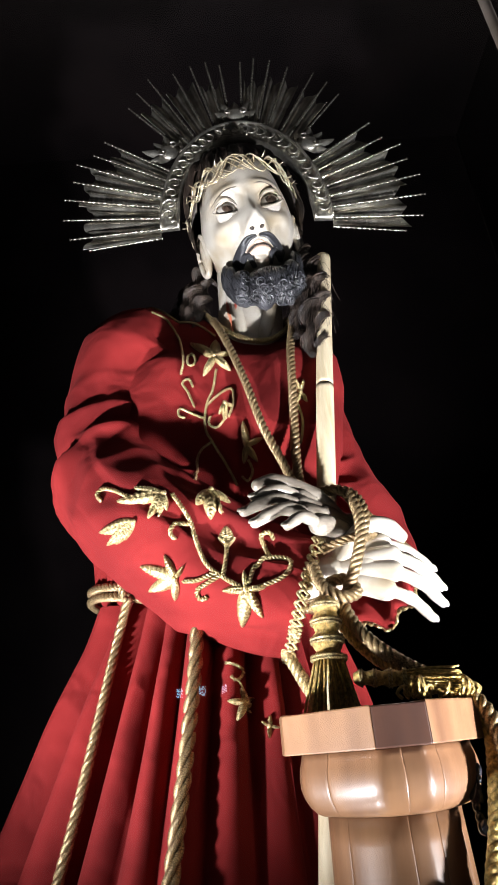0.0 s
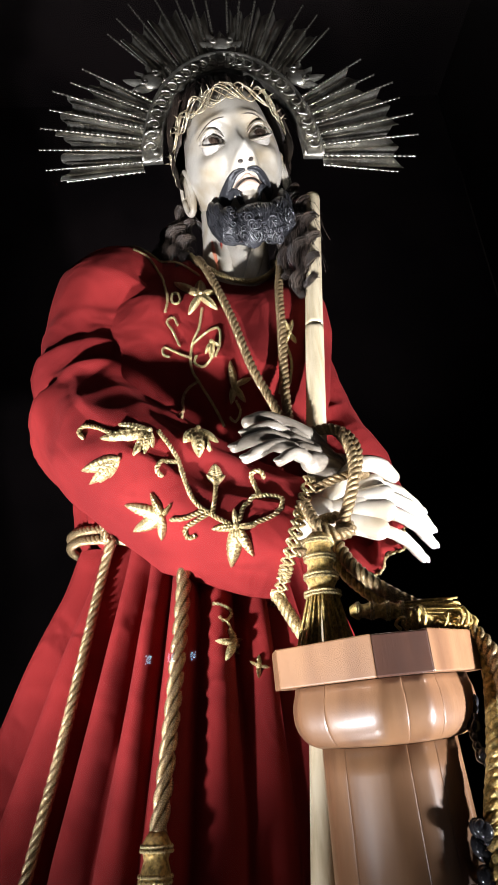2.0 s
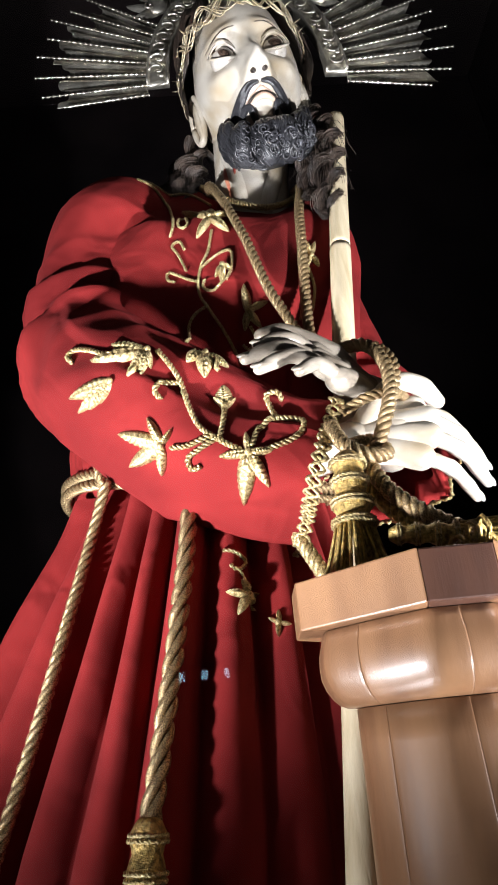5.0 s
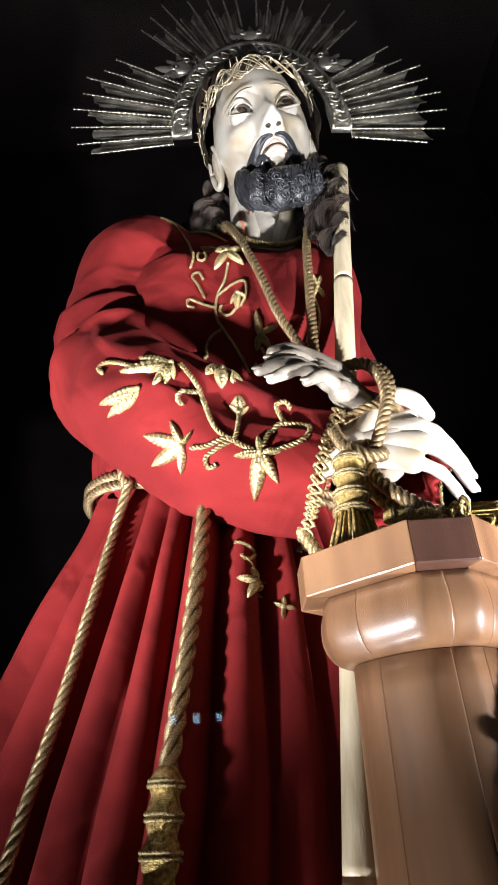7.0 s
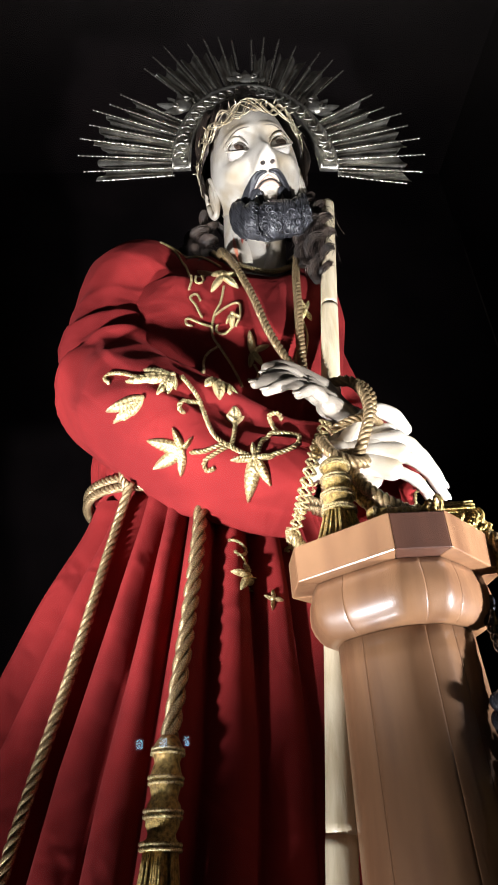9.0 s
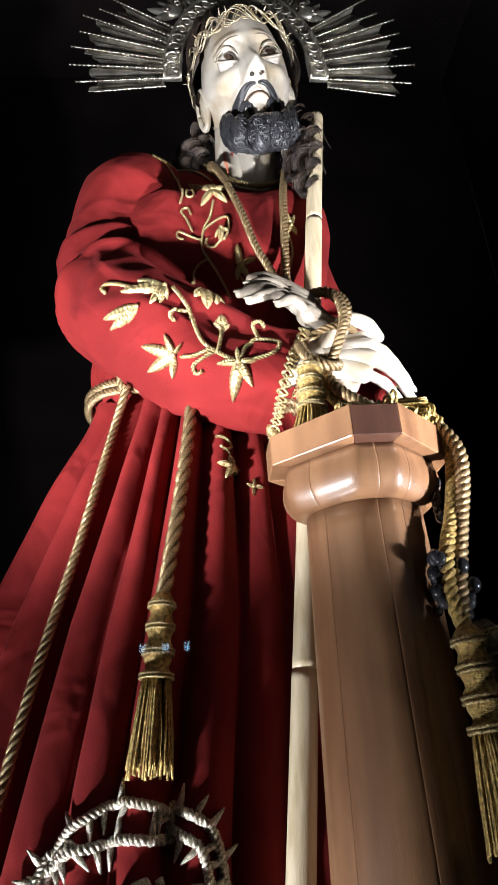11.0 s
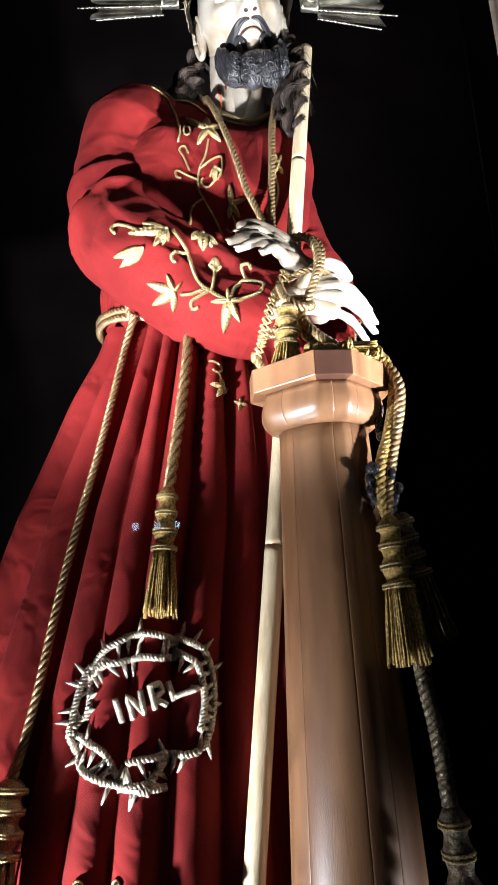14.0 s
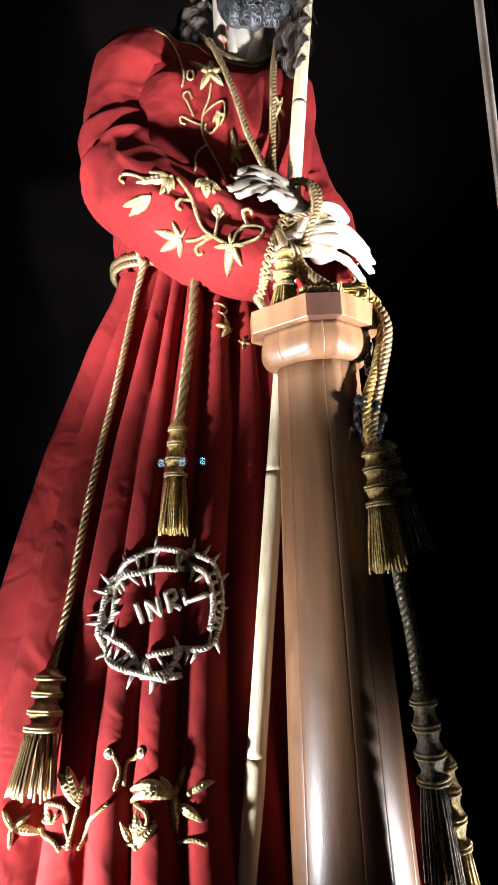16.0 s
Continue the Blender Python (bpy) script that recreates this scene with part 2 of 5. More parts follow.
def rope_mesh(points, radius, pitch=0.022, strands=3, sides=6, out=None, step=0.0022):
    """Strands laid round one another along the points."""
    n = max(8, int(length_of(smooth_path(points, 60)) / step))
    path = smooth_path(points, n)
    fr = frames_of(path)
    seg = length_of(path) / (n - 1)
    out = out or ([], [])
    for s in range(strands):
        line = []
        for i, (p, (t, a, b)) in enumerate(zip(path, fr)):
            ang = 2 * math.pi * (i * seg / pitch + s / strands)
            line.append(p + (a * math.cos(ang) + b * math.sin(ang)) * radius * 0.56)
        tube(line, radius * 0.47, sides, True, out)
    return out


def lathe(profile, centre, sides=32, axis=None, out=None):
    """profile: (radius, height) pairs turned round the axis (default up)."""
    verts, faces = out if out else ([], [])
    base = len(verts)
    q = Vector((0, 0, 1)).rotation_difference(Vector(axis or (0, 0, 1)).normalized())
    for r, h in profile:
        for k in range(sides):
            a = 2 * math.pi * k / sides
            verts.append(Vector(centre) + q @ Vector((r * math.cos(a), r * math.sin(a), h)))
    for i in range(len(profile) - 1):
        for k in range(sides):
            a, b = base + i * sides + k, base + i * sides + (k + 1) % sides
            faces.append((a, b, b + sides, a + sides))
    faces.append(tuple(base + k for k in range(sides))[::-1])
    faces.append(tuple(base + (len(profile) - 1) * sides + k for k in range(sides)))
    return verts, faces


def box(lo, hi, bevel=0.0):
    bm = bmesh.new()
    bmesh.ops.create_cube(bm, size=1)
    lo, hi = Vector(lo), Vector(hi)
    for v in bm.verts:
        v.co = (lo + hi) / 2 + Vector([v.co[i] * (hi - lo)[i] for i in range(3)])
    if bevel:
        bmesh.ops.bevel(bm, geom=bm.edges[:], offset=bevel, segments=2, affect="EDGES", profile=0.5)
    return bm


def ball(centre, r, squash=(1, 1, 1), u=12, v=8, out=None, turn=None):
    verts, faces = out if out else ([], [])
    prof = [(max(1e-5, math.sin(math.pi * i / v)), -math.cos(math.pi * i / v)) for i in range(v + 1)]
    base = len(verts)
    for a, h in prof:
        for k in range(u):
            w = 2 * math.pi * k / u
            q = Vector((r * a * math.cos(w) * squash[0], r * a * math.sin(w) * squash[1], r * h * squash[2]))
            verts.append(Vector(centre) + (turn @ q if turn else q))
    for i in range(v):
        for k in range(u):
            a, b = base + i * u + k, base + i * u + (k + 1) % u
            faces.append((a, b, b + u, a + u))
    return verts, faces


def sstep(a, b, x):
    t = min(1.0, max(0.0, (x - a) / (b - a)))
    return t * t * (3 - 2 * t)


def bump2(x, z, cx, cz, sx, sz):
    return math.exp(-((x - cx) / sx) ** 2 - ((z - cz) / sz) ** 2)


# ---------------------------------------------------------------- structure: room and glass case
def structure():
    room = [("floor", (-4, -9, -0.90), (4, 3, -0.75), TILE), ("ceiling", (-4, -9, 3.4), (4, 3, 3.5), PLASTER),
            ("wall_west", (-4.15, -9, -0.75), (-4, 3, 3.4), PLASTER), ("wall_east", (4, -9, -0.75), (4.15, 3, 3.4), PLASTER),
            ("wall_north", (-4, 3, -0.75), (4, 3.15, 3.4), PLASTER)]
    for name, lo, hi, m in room:
        tagged(part(name, box(lo, hi), m, smooth=False), "dim plain surface of the dark room", name.split("_")[0], kind="structure")
    # the far wall has three small windows with dusk behind
    wx = [(-1.07, -0.93), (-0.74, -0.60), (-0.41, -0.29)]
    z0, z1 = 1.60, 1.77
    cuts = [-4.0] + [v for w in wx for v in w] + [4.0]
    bm = bmesh.new()
    slabs = [((-4, -9.15, -0.75), (4, -9, z0)), ((-4, -9.15, z1), (4, -9, 3.4))]
    slabs += [((cuts[i], -9.15, z0), (cuts[i + 1], -9, z1)) for i in range(0, len(cuts), 2)]
    for lo, hi in slabs:
        b = box(lo, hi)
        me = bpy.data.meshes.new("slab")
        b.to_mesh(me)
        b.free()
        bm.from_mesh(me)
        bpy.data.meshes.remove(me)
    tagged(part("wall_south", bm, PLASTER, smooth=False), "dim plaster wall with three small windows", "wall", kind="structure")
    for i, (a, b) in enumerate(wx):
        w = thing(f"window_{i + 1}", "small window with pale blue dusk behind", "window", ((a + b) / 2, -9.1, z0), kind="structure")
        part("pane", box((a, -9.13, z0), (b, -9.11, z1)), SKY_GLOW, w, smooth=False)
        for lo, hi in (((a, -9.1, z0), (a + 0.02, -9.04, z1)), ((b - 0.02, -9.1, z0), (b, -9.04, z1)), ((a + 0.02, -9.1, z1 - 0.02), (b - 0.02, -9.04, z1)), ((a + 0.02, -9.1, z0), (b - 0.02, -9.04, z0 + 0.02))):
            part("window_frame", box(lo, hi), PLASTER, w, smooth=False)
    # plan of the case: three glazed sides in front, cloth-lined sides and back
    plan = [(-0.36, 0.383), (0.267, 0.383), (1.10, 0.383), (1.10, 1.95), (-1.10, 1.95), (-1.10, 0.383)]
    low, top = 0.0, 3.2

    def slab(a, b, z0, z1, thick):
        a, b = Vector((*a, 0)), Vector((*b, 0))
        n = (b - a).normalized().cross(Vector((0, 0, 1))) * thick
        v = [(*(q.xy), z) for z in (z0, z1) for q in (a, b, b + n, a + n)]
        return v, [(0, 1, 2, 3)[::-1], (4, 5, 6, 7), (0, 1, 5, 4), (1, 2, 6, 5), (2, 3, 7, 6), (3, 0, 4, 7)]
    case = thing("display_case", "dark glass display case with thin brass corner strips", "display case", (0, 0.9, 0.0), kind="structure")
    for i in (5, 0, 1):
        a, b = plan[i], plan[(i + 1) % 6]
        g = part("glass_pane", slab(a, b, low, top, 0.006), GLASS, case, smooth=False)
        g.visible_shadow = False
    for i in (2, 3, 4):
        part("lining", slab(plan[i], plan[(i + 1) % 6], low, top, 0.03), GREY_WALL, case, "dark cloth lining", smooth=False)
    for x, y in plan:
        part("corner_strip", lathe([(0.0045, low), (0.0045, top)], (x, y, 0), 10), POST, case, "thin brass strip")
    for name, z, h in (("case_base", -0.75, 0.75), ("case_top", top, 0.06)):
        v = [(x + 0.0 , y, z) for x, y in plan] + [(x, y, z + h - 0.002) for x, y in plan]
        f = [tuple(range(6))[::-1], tuple(range(6, 12))] + [(i, (i + 1) % 6, 6 + (i + 1) % 6, 6 + i) for i in range(6)]
        part(name, (v, f), GREY_WALL, case, "dark cloth-covered base", smooth=False)


structure()


# ---------------------------------------------------------------- robe
def table(z, rows):
    """Interpolates rows of (height, values...) at z."""
    zs = [r[0] for r in rows]
    return [float(np.interp(z, zs, [r[k] for r in rows])) for k in range(1, len(rows[0]))]


SKIRT = [(0.00, -0.115, 0.880, 0.385, 0.300), (0.32, -0.110, 0.885, 0.302, 0.236), (0.54, -0.090, 0.885, 0.254, 0.198), (0.75, -0.062, 0.890, 0.222, 0.172),
         (0.90, -0.045, 0.895, 0.180, 0.140), (1.00, -0.035, 0.900, 0.152, 0.122), (1.045, -0.030, 0.900, 0.142, 0.116)]
TORSO = [(1.00, -0.032, 0.900, 0.120, 0.090), (1.045, -0.030, 0.900, 0.132, 0.104), (1.075, -0.028, 0.900, 0.150, 0.122), (1.12, -0.020, 0.900, 0.163, 0.132), (1.25, 0.000, 0.900, 0.172, 0.136), (1.34, 0.012, 0.900, 0.174, 0.130),
         (1.40, 0.010, 0.897, 0.174, 0.118), (1.45, 0.010, 0.892, 0.162, 0.104), (1.48, 0.022, 0.887, 0.134, 0.090), (1.50, 0.042, 0.883, 0.096, 0.076), (1.51, 0.052, 0.882, 0.074, 0.068)]


def fold(a, z, seed, count):
    """Irregular rounded pleats round the angle a; -1 to 1."""
    w = a + 0.10 * math.sin(2 * a + seed) + 0.05 * math.sin(5 * a + 2.1 * seed) + 0.05 * (z - 0.5) * math.sin(3 * a + seed)
    s = math.sin(count * w + seed)
    t = math.sin(count * 0.53 * w + 1.7 * seed + 0.6 * z)
    return 0.74 * (2 * abs(s) ** 0.70 - 1) + 0.26 * t


def make_robe():
    robe = thing("robe", "long red velvet robe with deep pleats and gold embroidery", "robe", (-0.03, 0.90, 0.0))
    nz, na = 110, 520
    verts, faces = [], []
    for i in range(nz + 1):
        z = 0.004 + (1.045 - 0.004) * i / nz
        cx, cy, rx, ry = table(z, SKIRT)
        depth = 0.014 + 0.014 * sstep(1.03, 0.90, z) + 0.017 * sstep(0.95, 0.50, z) + 0.006 * sstep(0.5, 0.1, z)
        for k in range(na):
            a = 2 * math.pi * k / na
            front = max(0.0, -math.sin(a))
            calm = 1 - 0.66 * sstep(0.60, 0.92, front) * sstep(-0.75, -0.30, math.cos(a)) * sstep(1.0, 0.7, z)
            d = depth * fold(a, z, 1.3, 15) * calm
            d += 0.004 * noise.noise((3 * math.cos(a), 3 * math.sin(a), 5 * z))
            verts.append(Vector((cx + (rx + d) * math.cos(a), cy + (ry + d) * math.sin(a), z)))
    for i in range(nz):
        for k in range(na):
            a, b = i * na + k, i * na + (k + 1) % na
            faces.append((a, b, b + na, a + na))
    skirt = part("skirt", (verts, faces), VELVET, robe)

    nz, na = 70, 220
    verts, faces = [], []
    for i in range(nz + 1):
        z = 1.00 + 0.510 * i / nz
        cx, cy, rx, ry = table(z, TORSO)
        for k in range(na):
            a = 2 * math.pi * k / na
            d = 0.008 * sstep(1.36, 1.06, z) * fold(a, z, 0.4, 9) + 0.008 * noise.noise((2.5 * math.cos(a), 2.5 * math.sin(a), 7 * z))
            d += 0.003 * math.sin(13 * a + 6 * z + 2 * math.sin(3 * a)) * sstep(1.47, 1.42, z) * sstep(1.25, 1.40, z)
            dip = 0.108 * max(0.0, -math.sin(a)) ** 1.4 * sstep(1.34, 1.51, z)
            lean = 0.020 * sstep(1.40, 1.51, z) * math.cos(a) * max(0.0, -math.sin(a)) ** 0.5
            ca, sa = math.cos(a), math.sin(a)
            k2 = sstep(1.46, 1.40, z) * sstep(1.10, 1.24, z)
            square = 1 + (1 / (abs(ca) ** 2.7 + abs(sa) ** 2.7) ** (1 / 2.7) - 1) * k2
            verts.append(Vector((cx + (rx + d) * ca * square, cy + (ry + d) * sa * square, z - dip - lean)))
    for i in range(nz):
        for k in range(na):
            a, b = i * na + k, i * na + (k + 1) % na
            faces.append((a, b, b + na, a + na))
    bodice = part("bodice", (verts, faces), VELVET, robe)

    def sleeve(points, radii, squash, seed, wrinkles, bend):
        n, na = 130, 110
        path = smooth_path(points, n)
        fr = frames_of(path)
        verts, faces = [], []
        for i, (p, (t, s, u)) in enumerate(zip(path, fr)):
            f = i / (n - 1)
            r = float(np.interp(f, np.linspace(0, 1, len(radii)), radii))
            ref = Vector((-0.3, -1.0, 0.25))
            blend = (ref - t * t.dot(ref)).normalized()
            s2 = t.cross(blend).normalized()
            for k in range(na):
                a = 2 * math.pi * k / na
                # creases gathered inside the elbow, long folds towards the cuff, a few soft dents elsewhere
                w = 0.5 + 0.5 * noise.noise((4 * f + seed, 1.3 * math.cos(a), 1.3 * math.sin(a)))
                inner = math.exp(-((f - bend) / 0.13) ** 2) * sstep(-0.2, 0.8, math.cos(a - 0.5))
                d = wrinkles * inner * (1 - 2 * abs(math.sin(30 * (f - bend) + 1.6 * math.sin(a + seed) + 2.0 * w)))
                d += 0.0060 * noise.noise((5 * f, 1.6 * math.cos(a) + seed, 1.6 * math.sin(a)))
                d += 0.0030 * noise.noise((11 * f + seed, 3 * math.cos(a), 3 * math.sin(a)))
                d += 0.0068 * math.sin(7 * a + 2 * math.sin(2 * a + seed) + 5 * f) * sstep(0.62, 0.92, f)
                d += 0.0042 * (1 - 2 * abs(math.sin(9 * f + 1.2 * a + 2.2 * w + seed))) * sstep(0.45, 0.65, f)
                d -= 0.012 * math.exp(-((f - bend - 0.03 * math.sin(a + seed)) / 0.022) ** 2) * sstep(0.0, 0.9, math.cos(a - 0.9))
                verts.append(p + (blend * math.cos(a) * squash + s2 * math.sin(a)) * (r + d))
        for i in range(n - 1):
            for k in range(na):
                a, b = i * na + k, i * na + (k + 1) % na
                faces.append((a, b, b + na, a + na))
        # turned-in end of the cuff
        base = len(verts)
        t = fr[-1][0]
        for k in range(na):
            v = verts[(n - 1) * na + k]
            verts.append(path[-1] + (v - path[-1]) * 0.86 - t * 0.004)
        for k in range(na):
            verts.append(path[-1] + (verts[base + k] - path[-1]) * 0.95 - t * 0.06)
        for ring in (0, 1):
            src = (n - 1) * na if ring == 0 else base
            dst = base + ring * na
            for k in range(na):
                faces.append((src + k, src + (k + 1) % na, dst + (k + 1) % na, dst + k))
        return verts, faces, path, fr

    v, f, path_l, fr_l = sleeve([(-0.060, 0.885, 1.445), (-0.116, 0.874, 1.436), (-0.140, 0.874, 1.350), (-0.148, 0.855, 1.262), (-0.136, 0.818, 1.185), (-0.088, 0.784, 1.120), (-0.020, 0.770, 1.068), (0.035, 0.764, 1.036), (0.080, 0.762, 1.018)],
                                [0.052, 0.088, 0.088, 0.085, 0.083, 0.079, 0.078, 0.073, 0.068], 1.0, 2.0, 0.008, 0.44)
    sl = part("sleeve", (v, f), VELVET, robe, "puffed red velvet sleeve with embroidered vines")
    v2, f2, path_r, fr_r = sleeve([(0.085, 0.900, 1.420), (0.116, 0.915, 1.370), (0.138, 0.925, 1.260), (0.168, 0.905, 1.150), (0.176, 0.870, 1.085), (0.166, 0.828, 1.056)],
                                  [0.050, 0.063, 0.066, 0.068, 0.066, 0.064], 1.0, 5.0, 0.005, 0.52)
    sr = part("sleeve", (v2, f2), VELVET, robe, "red velvet sleeve with gilt braid at the cuff")
    return robe, skirt, bodice, sl, sr, (path_l, fr_l, path_r, fr_r)


robe, skirt, bodice, sleeve_l, sleeve_r, SLEEVES = make_robe()


# ---------------------------------------------------------------- the carved column
COLUMN = Vector((0.119, 0.644, 0.0))


def chamfered(half, cut, turn=radians(45)):
    """Corners of a square with cut corners, one cut corner facing the front."""
    pts = []
    for k in range(4):
        q = Matrix.Rotation(turn + k * math.pi / 2, 2)
        pts += [q @ Vector((half, -(half - cut))), q @ Vector((half, half - cut))]
    return pts


def make_column():
    col = thing("column", "turned reddish-brown varnished wooden column with a faceted cap", "column", COLUMN)
    # cap: wedges glued together, each with softened edges
    cap = thing("cap", "", "", (0, 0, 0.866))
    cap.parent = col
    corners = chamfered(0.0755, 0.0300)
    for i in range(8):
        p, q = corners[i], corners[(i + 1) % 8]
        bm = bmesh.new()
        ring = [bm.verts.new((COLUMN.x + v.x, COLUMN.y + v.y, 0.866)) for v in (p, q, q * 0.15, p * 0.15)]
        face = bm.faces.new(ring)
        ext = bmesh.ops.extrude_face_region(bm, geom=[face])
        bmesh.ops.translate(bm, verts=[e for e in ext["geom"] if isinstance(e, bmesh.types.BMVert)], vec=(0, 0, 0.031 - 0.0006 * (i % 3)))
        bmesh.ops.recalc_face_normals(bm, faces=bm.faces[:])
        bmesh.ops.bevel(bm, geom=bm.edges[:], offset=0.0012, segments=2, affect="EDGES", profile=0.5)
        # the front wedge: a darker stave whose colour also holds the facet's shade
        mid = (p + q) / 2
        front = mid.y < -0.05 and abs(mid.x) < 0.03
        part("stave", bm, WOOD_DARK_SHADED if front else WOOD, cap, "dark brown wooden wedge with the front's shade in its colour" if front else "", smooth=False)

    def rounded(scale, sharp, n=96):
        """A ring between the cap's outline and a circle."""
        poly = chamfered(1.0, 0.40)
        out = []
        for k in range(n):
            a = 2 * math.pi * k / n
            d = Vector((math.cos(a), math.sin(a)))
            r = 9.0
            for i in range(8):
                p, q = poly[i], poly[(i + 1) % 8]
                e = q - p
                den = d.x * e.y - d.y * e.x
                if abs(den) > 1e-9:
                    t = (p.x * e.y - p.y * e.x) / den
                    s = (p.x * d.y - p.y * d.x) / den
                    if t > 0 and -1e-6 <= s <= 1 + 1e-6:
                        r = min(r, t)
            out.append(d * scale * (r * sharp + 1.06 * (1 - sharp)))
        return out

    joints = [-90, -64, -28, 20, 70, 120, 170, 215, 270]

    def staves(name, rows, label):
        """The turned body as glued staves, each a thick shell with a fine rounded joint."""
        holder = thing(name, label, "", (0, 0, rows[0][0]))
        holder.parent = col
        n, m = 360, 14
        rings = [[Vector((COLUMN.x + p.x, COLUMN.y + p.y, z)) for p in rounded(sc, sharp, n)] for z, sc, sharp in rows]
        for a0, a1 in zip(joints, joints[1:]):
            verts, faces = [], []
            for (z, sc, sharp), ring in zip(rows, rings):
                axis = Vector((COLUMN.x, COLUMN.y, z))
                for k in range(m + 1):
                    f = k / m
                    f = f * f * (3 - 2 * f)
                    a = a0 + (a1 - a0) * f
                    u = a % 360 * n / 360
                    p = ring[int(u) % n].lerp(ring[(int(u) + 1) % n], u % 1)
                    edge = 0.0003 * math.exp(-min(f, 1 - f) * (a1 - a0) / 0.5)
                    verts.append(p + (axis - p).normalized() * edge)
                for f in (1, 0):
                    a = radians(a0 + (a1 - a0) * f)
                    verts.append(axis + Vector((math.cos(a), math.sin(a), 0)) * 0.012)
            w = m + 3
            for i in range(len(rows) - 1):
                for k in range(w):
                    a, b = i * w + k, i * w + (k + 1) % w
                    faces.append((a, b, b + w, a + w))
            faces += [tuple(range(w))[::-1], tuple((len(rows) - 1) * w + k for k in range(w))]
            ob = part("stave", (verts, faces), WOOD, holder)
            for poly in ob.data.polygons:
                if len(poly.vertices) > 4:
                    poly.use_smooth = False
    mould = [(0.8200, 0.0500, 0.5), (0.8203, 0.0530, 0.6), (0.8225, 0.0568, 0.7), (0.826, 0.0600, 0.75), (0.832, 0.0632, 0.8), (0.839, 0.0650, 0.85), (0.847, 0.0652, 0.85), (0.854, 0.0645, 0.85), (0.860, 0.0628, 0.85), (0.8655, 0.0618, 0.85)]
    staves("moulding", mould, "rounded moulding under the cap")
    shaft = [(0.0, 0.076, 0.1), (0.12, 0.0735, 0.15), (0.35, 0.0655, 0.2), (0.55, 0.0588, 0.25), (0.70, 0.0535, 0.3), (0.80, 0.0500, 0.35), (0.8195, 0.0492, 0.4)]
    staves("shaft", shaft, "tapering polished shaft")
    return col


column = make_column()


# ---------------------------------------------------------------- the halo
HC = Vector((0.063, 0.775, 1.605))


def halo_at(a, s, y=0.0):
    """A point of the halo at angle a (degrees from the right), s from 0 (inner rim) to 1 (outer rim) and on to the tips at 2."""
    c, w = math.cos(radians(a)), math.sin(radians(a))
    if s <= 1:
        rx, rz = 0.104 + 0.030 * s, 0.172 + 0.046 * s
    else:
        rx, rz = 0.134 + 0.150 * (s - 1), 0.218 + 0.180 * (s - 1)
    return Vector((HC.x + rx * c, HC.y + y, HC.z + rz * w))


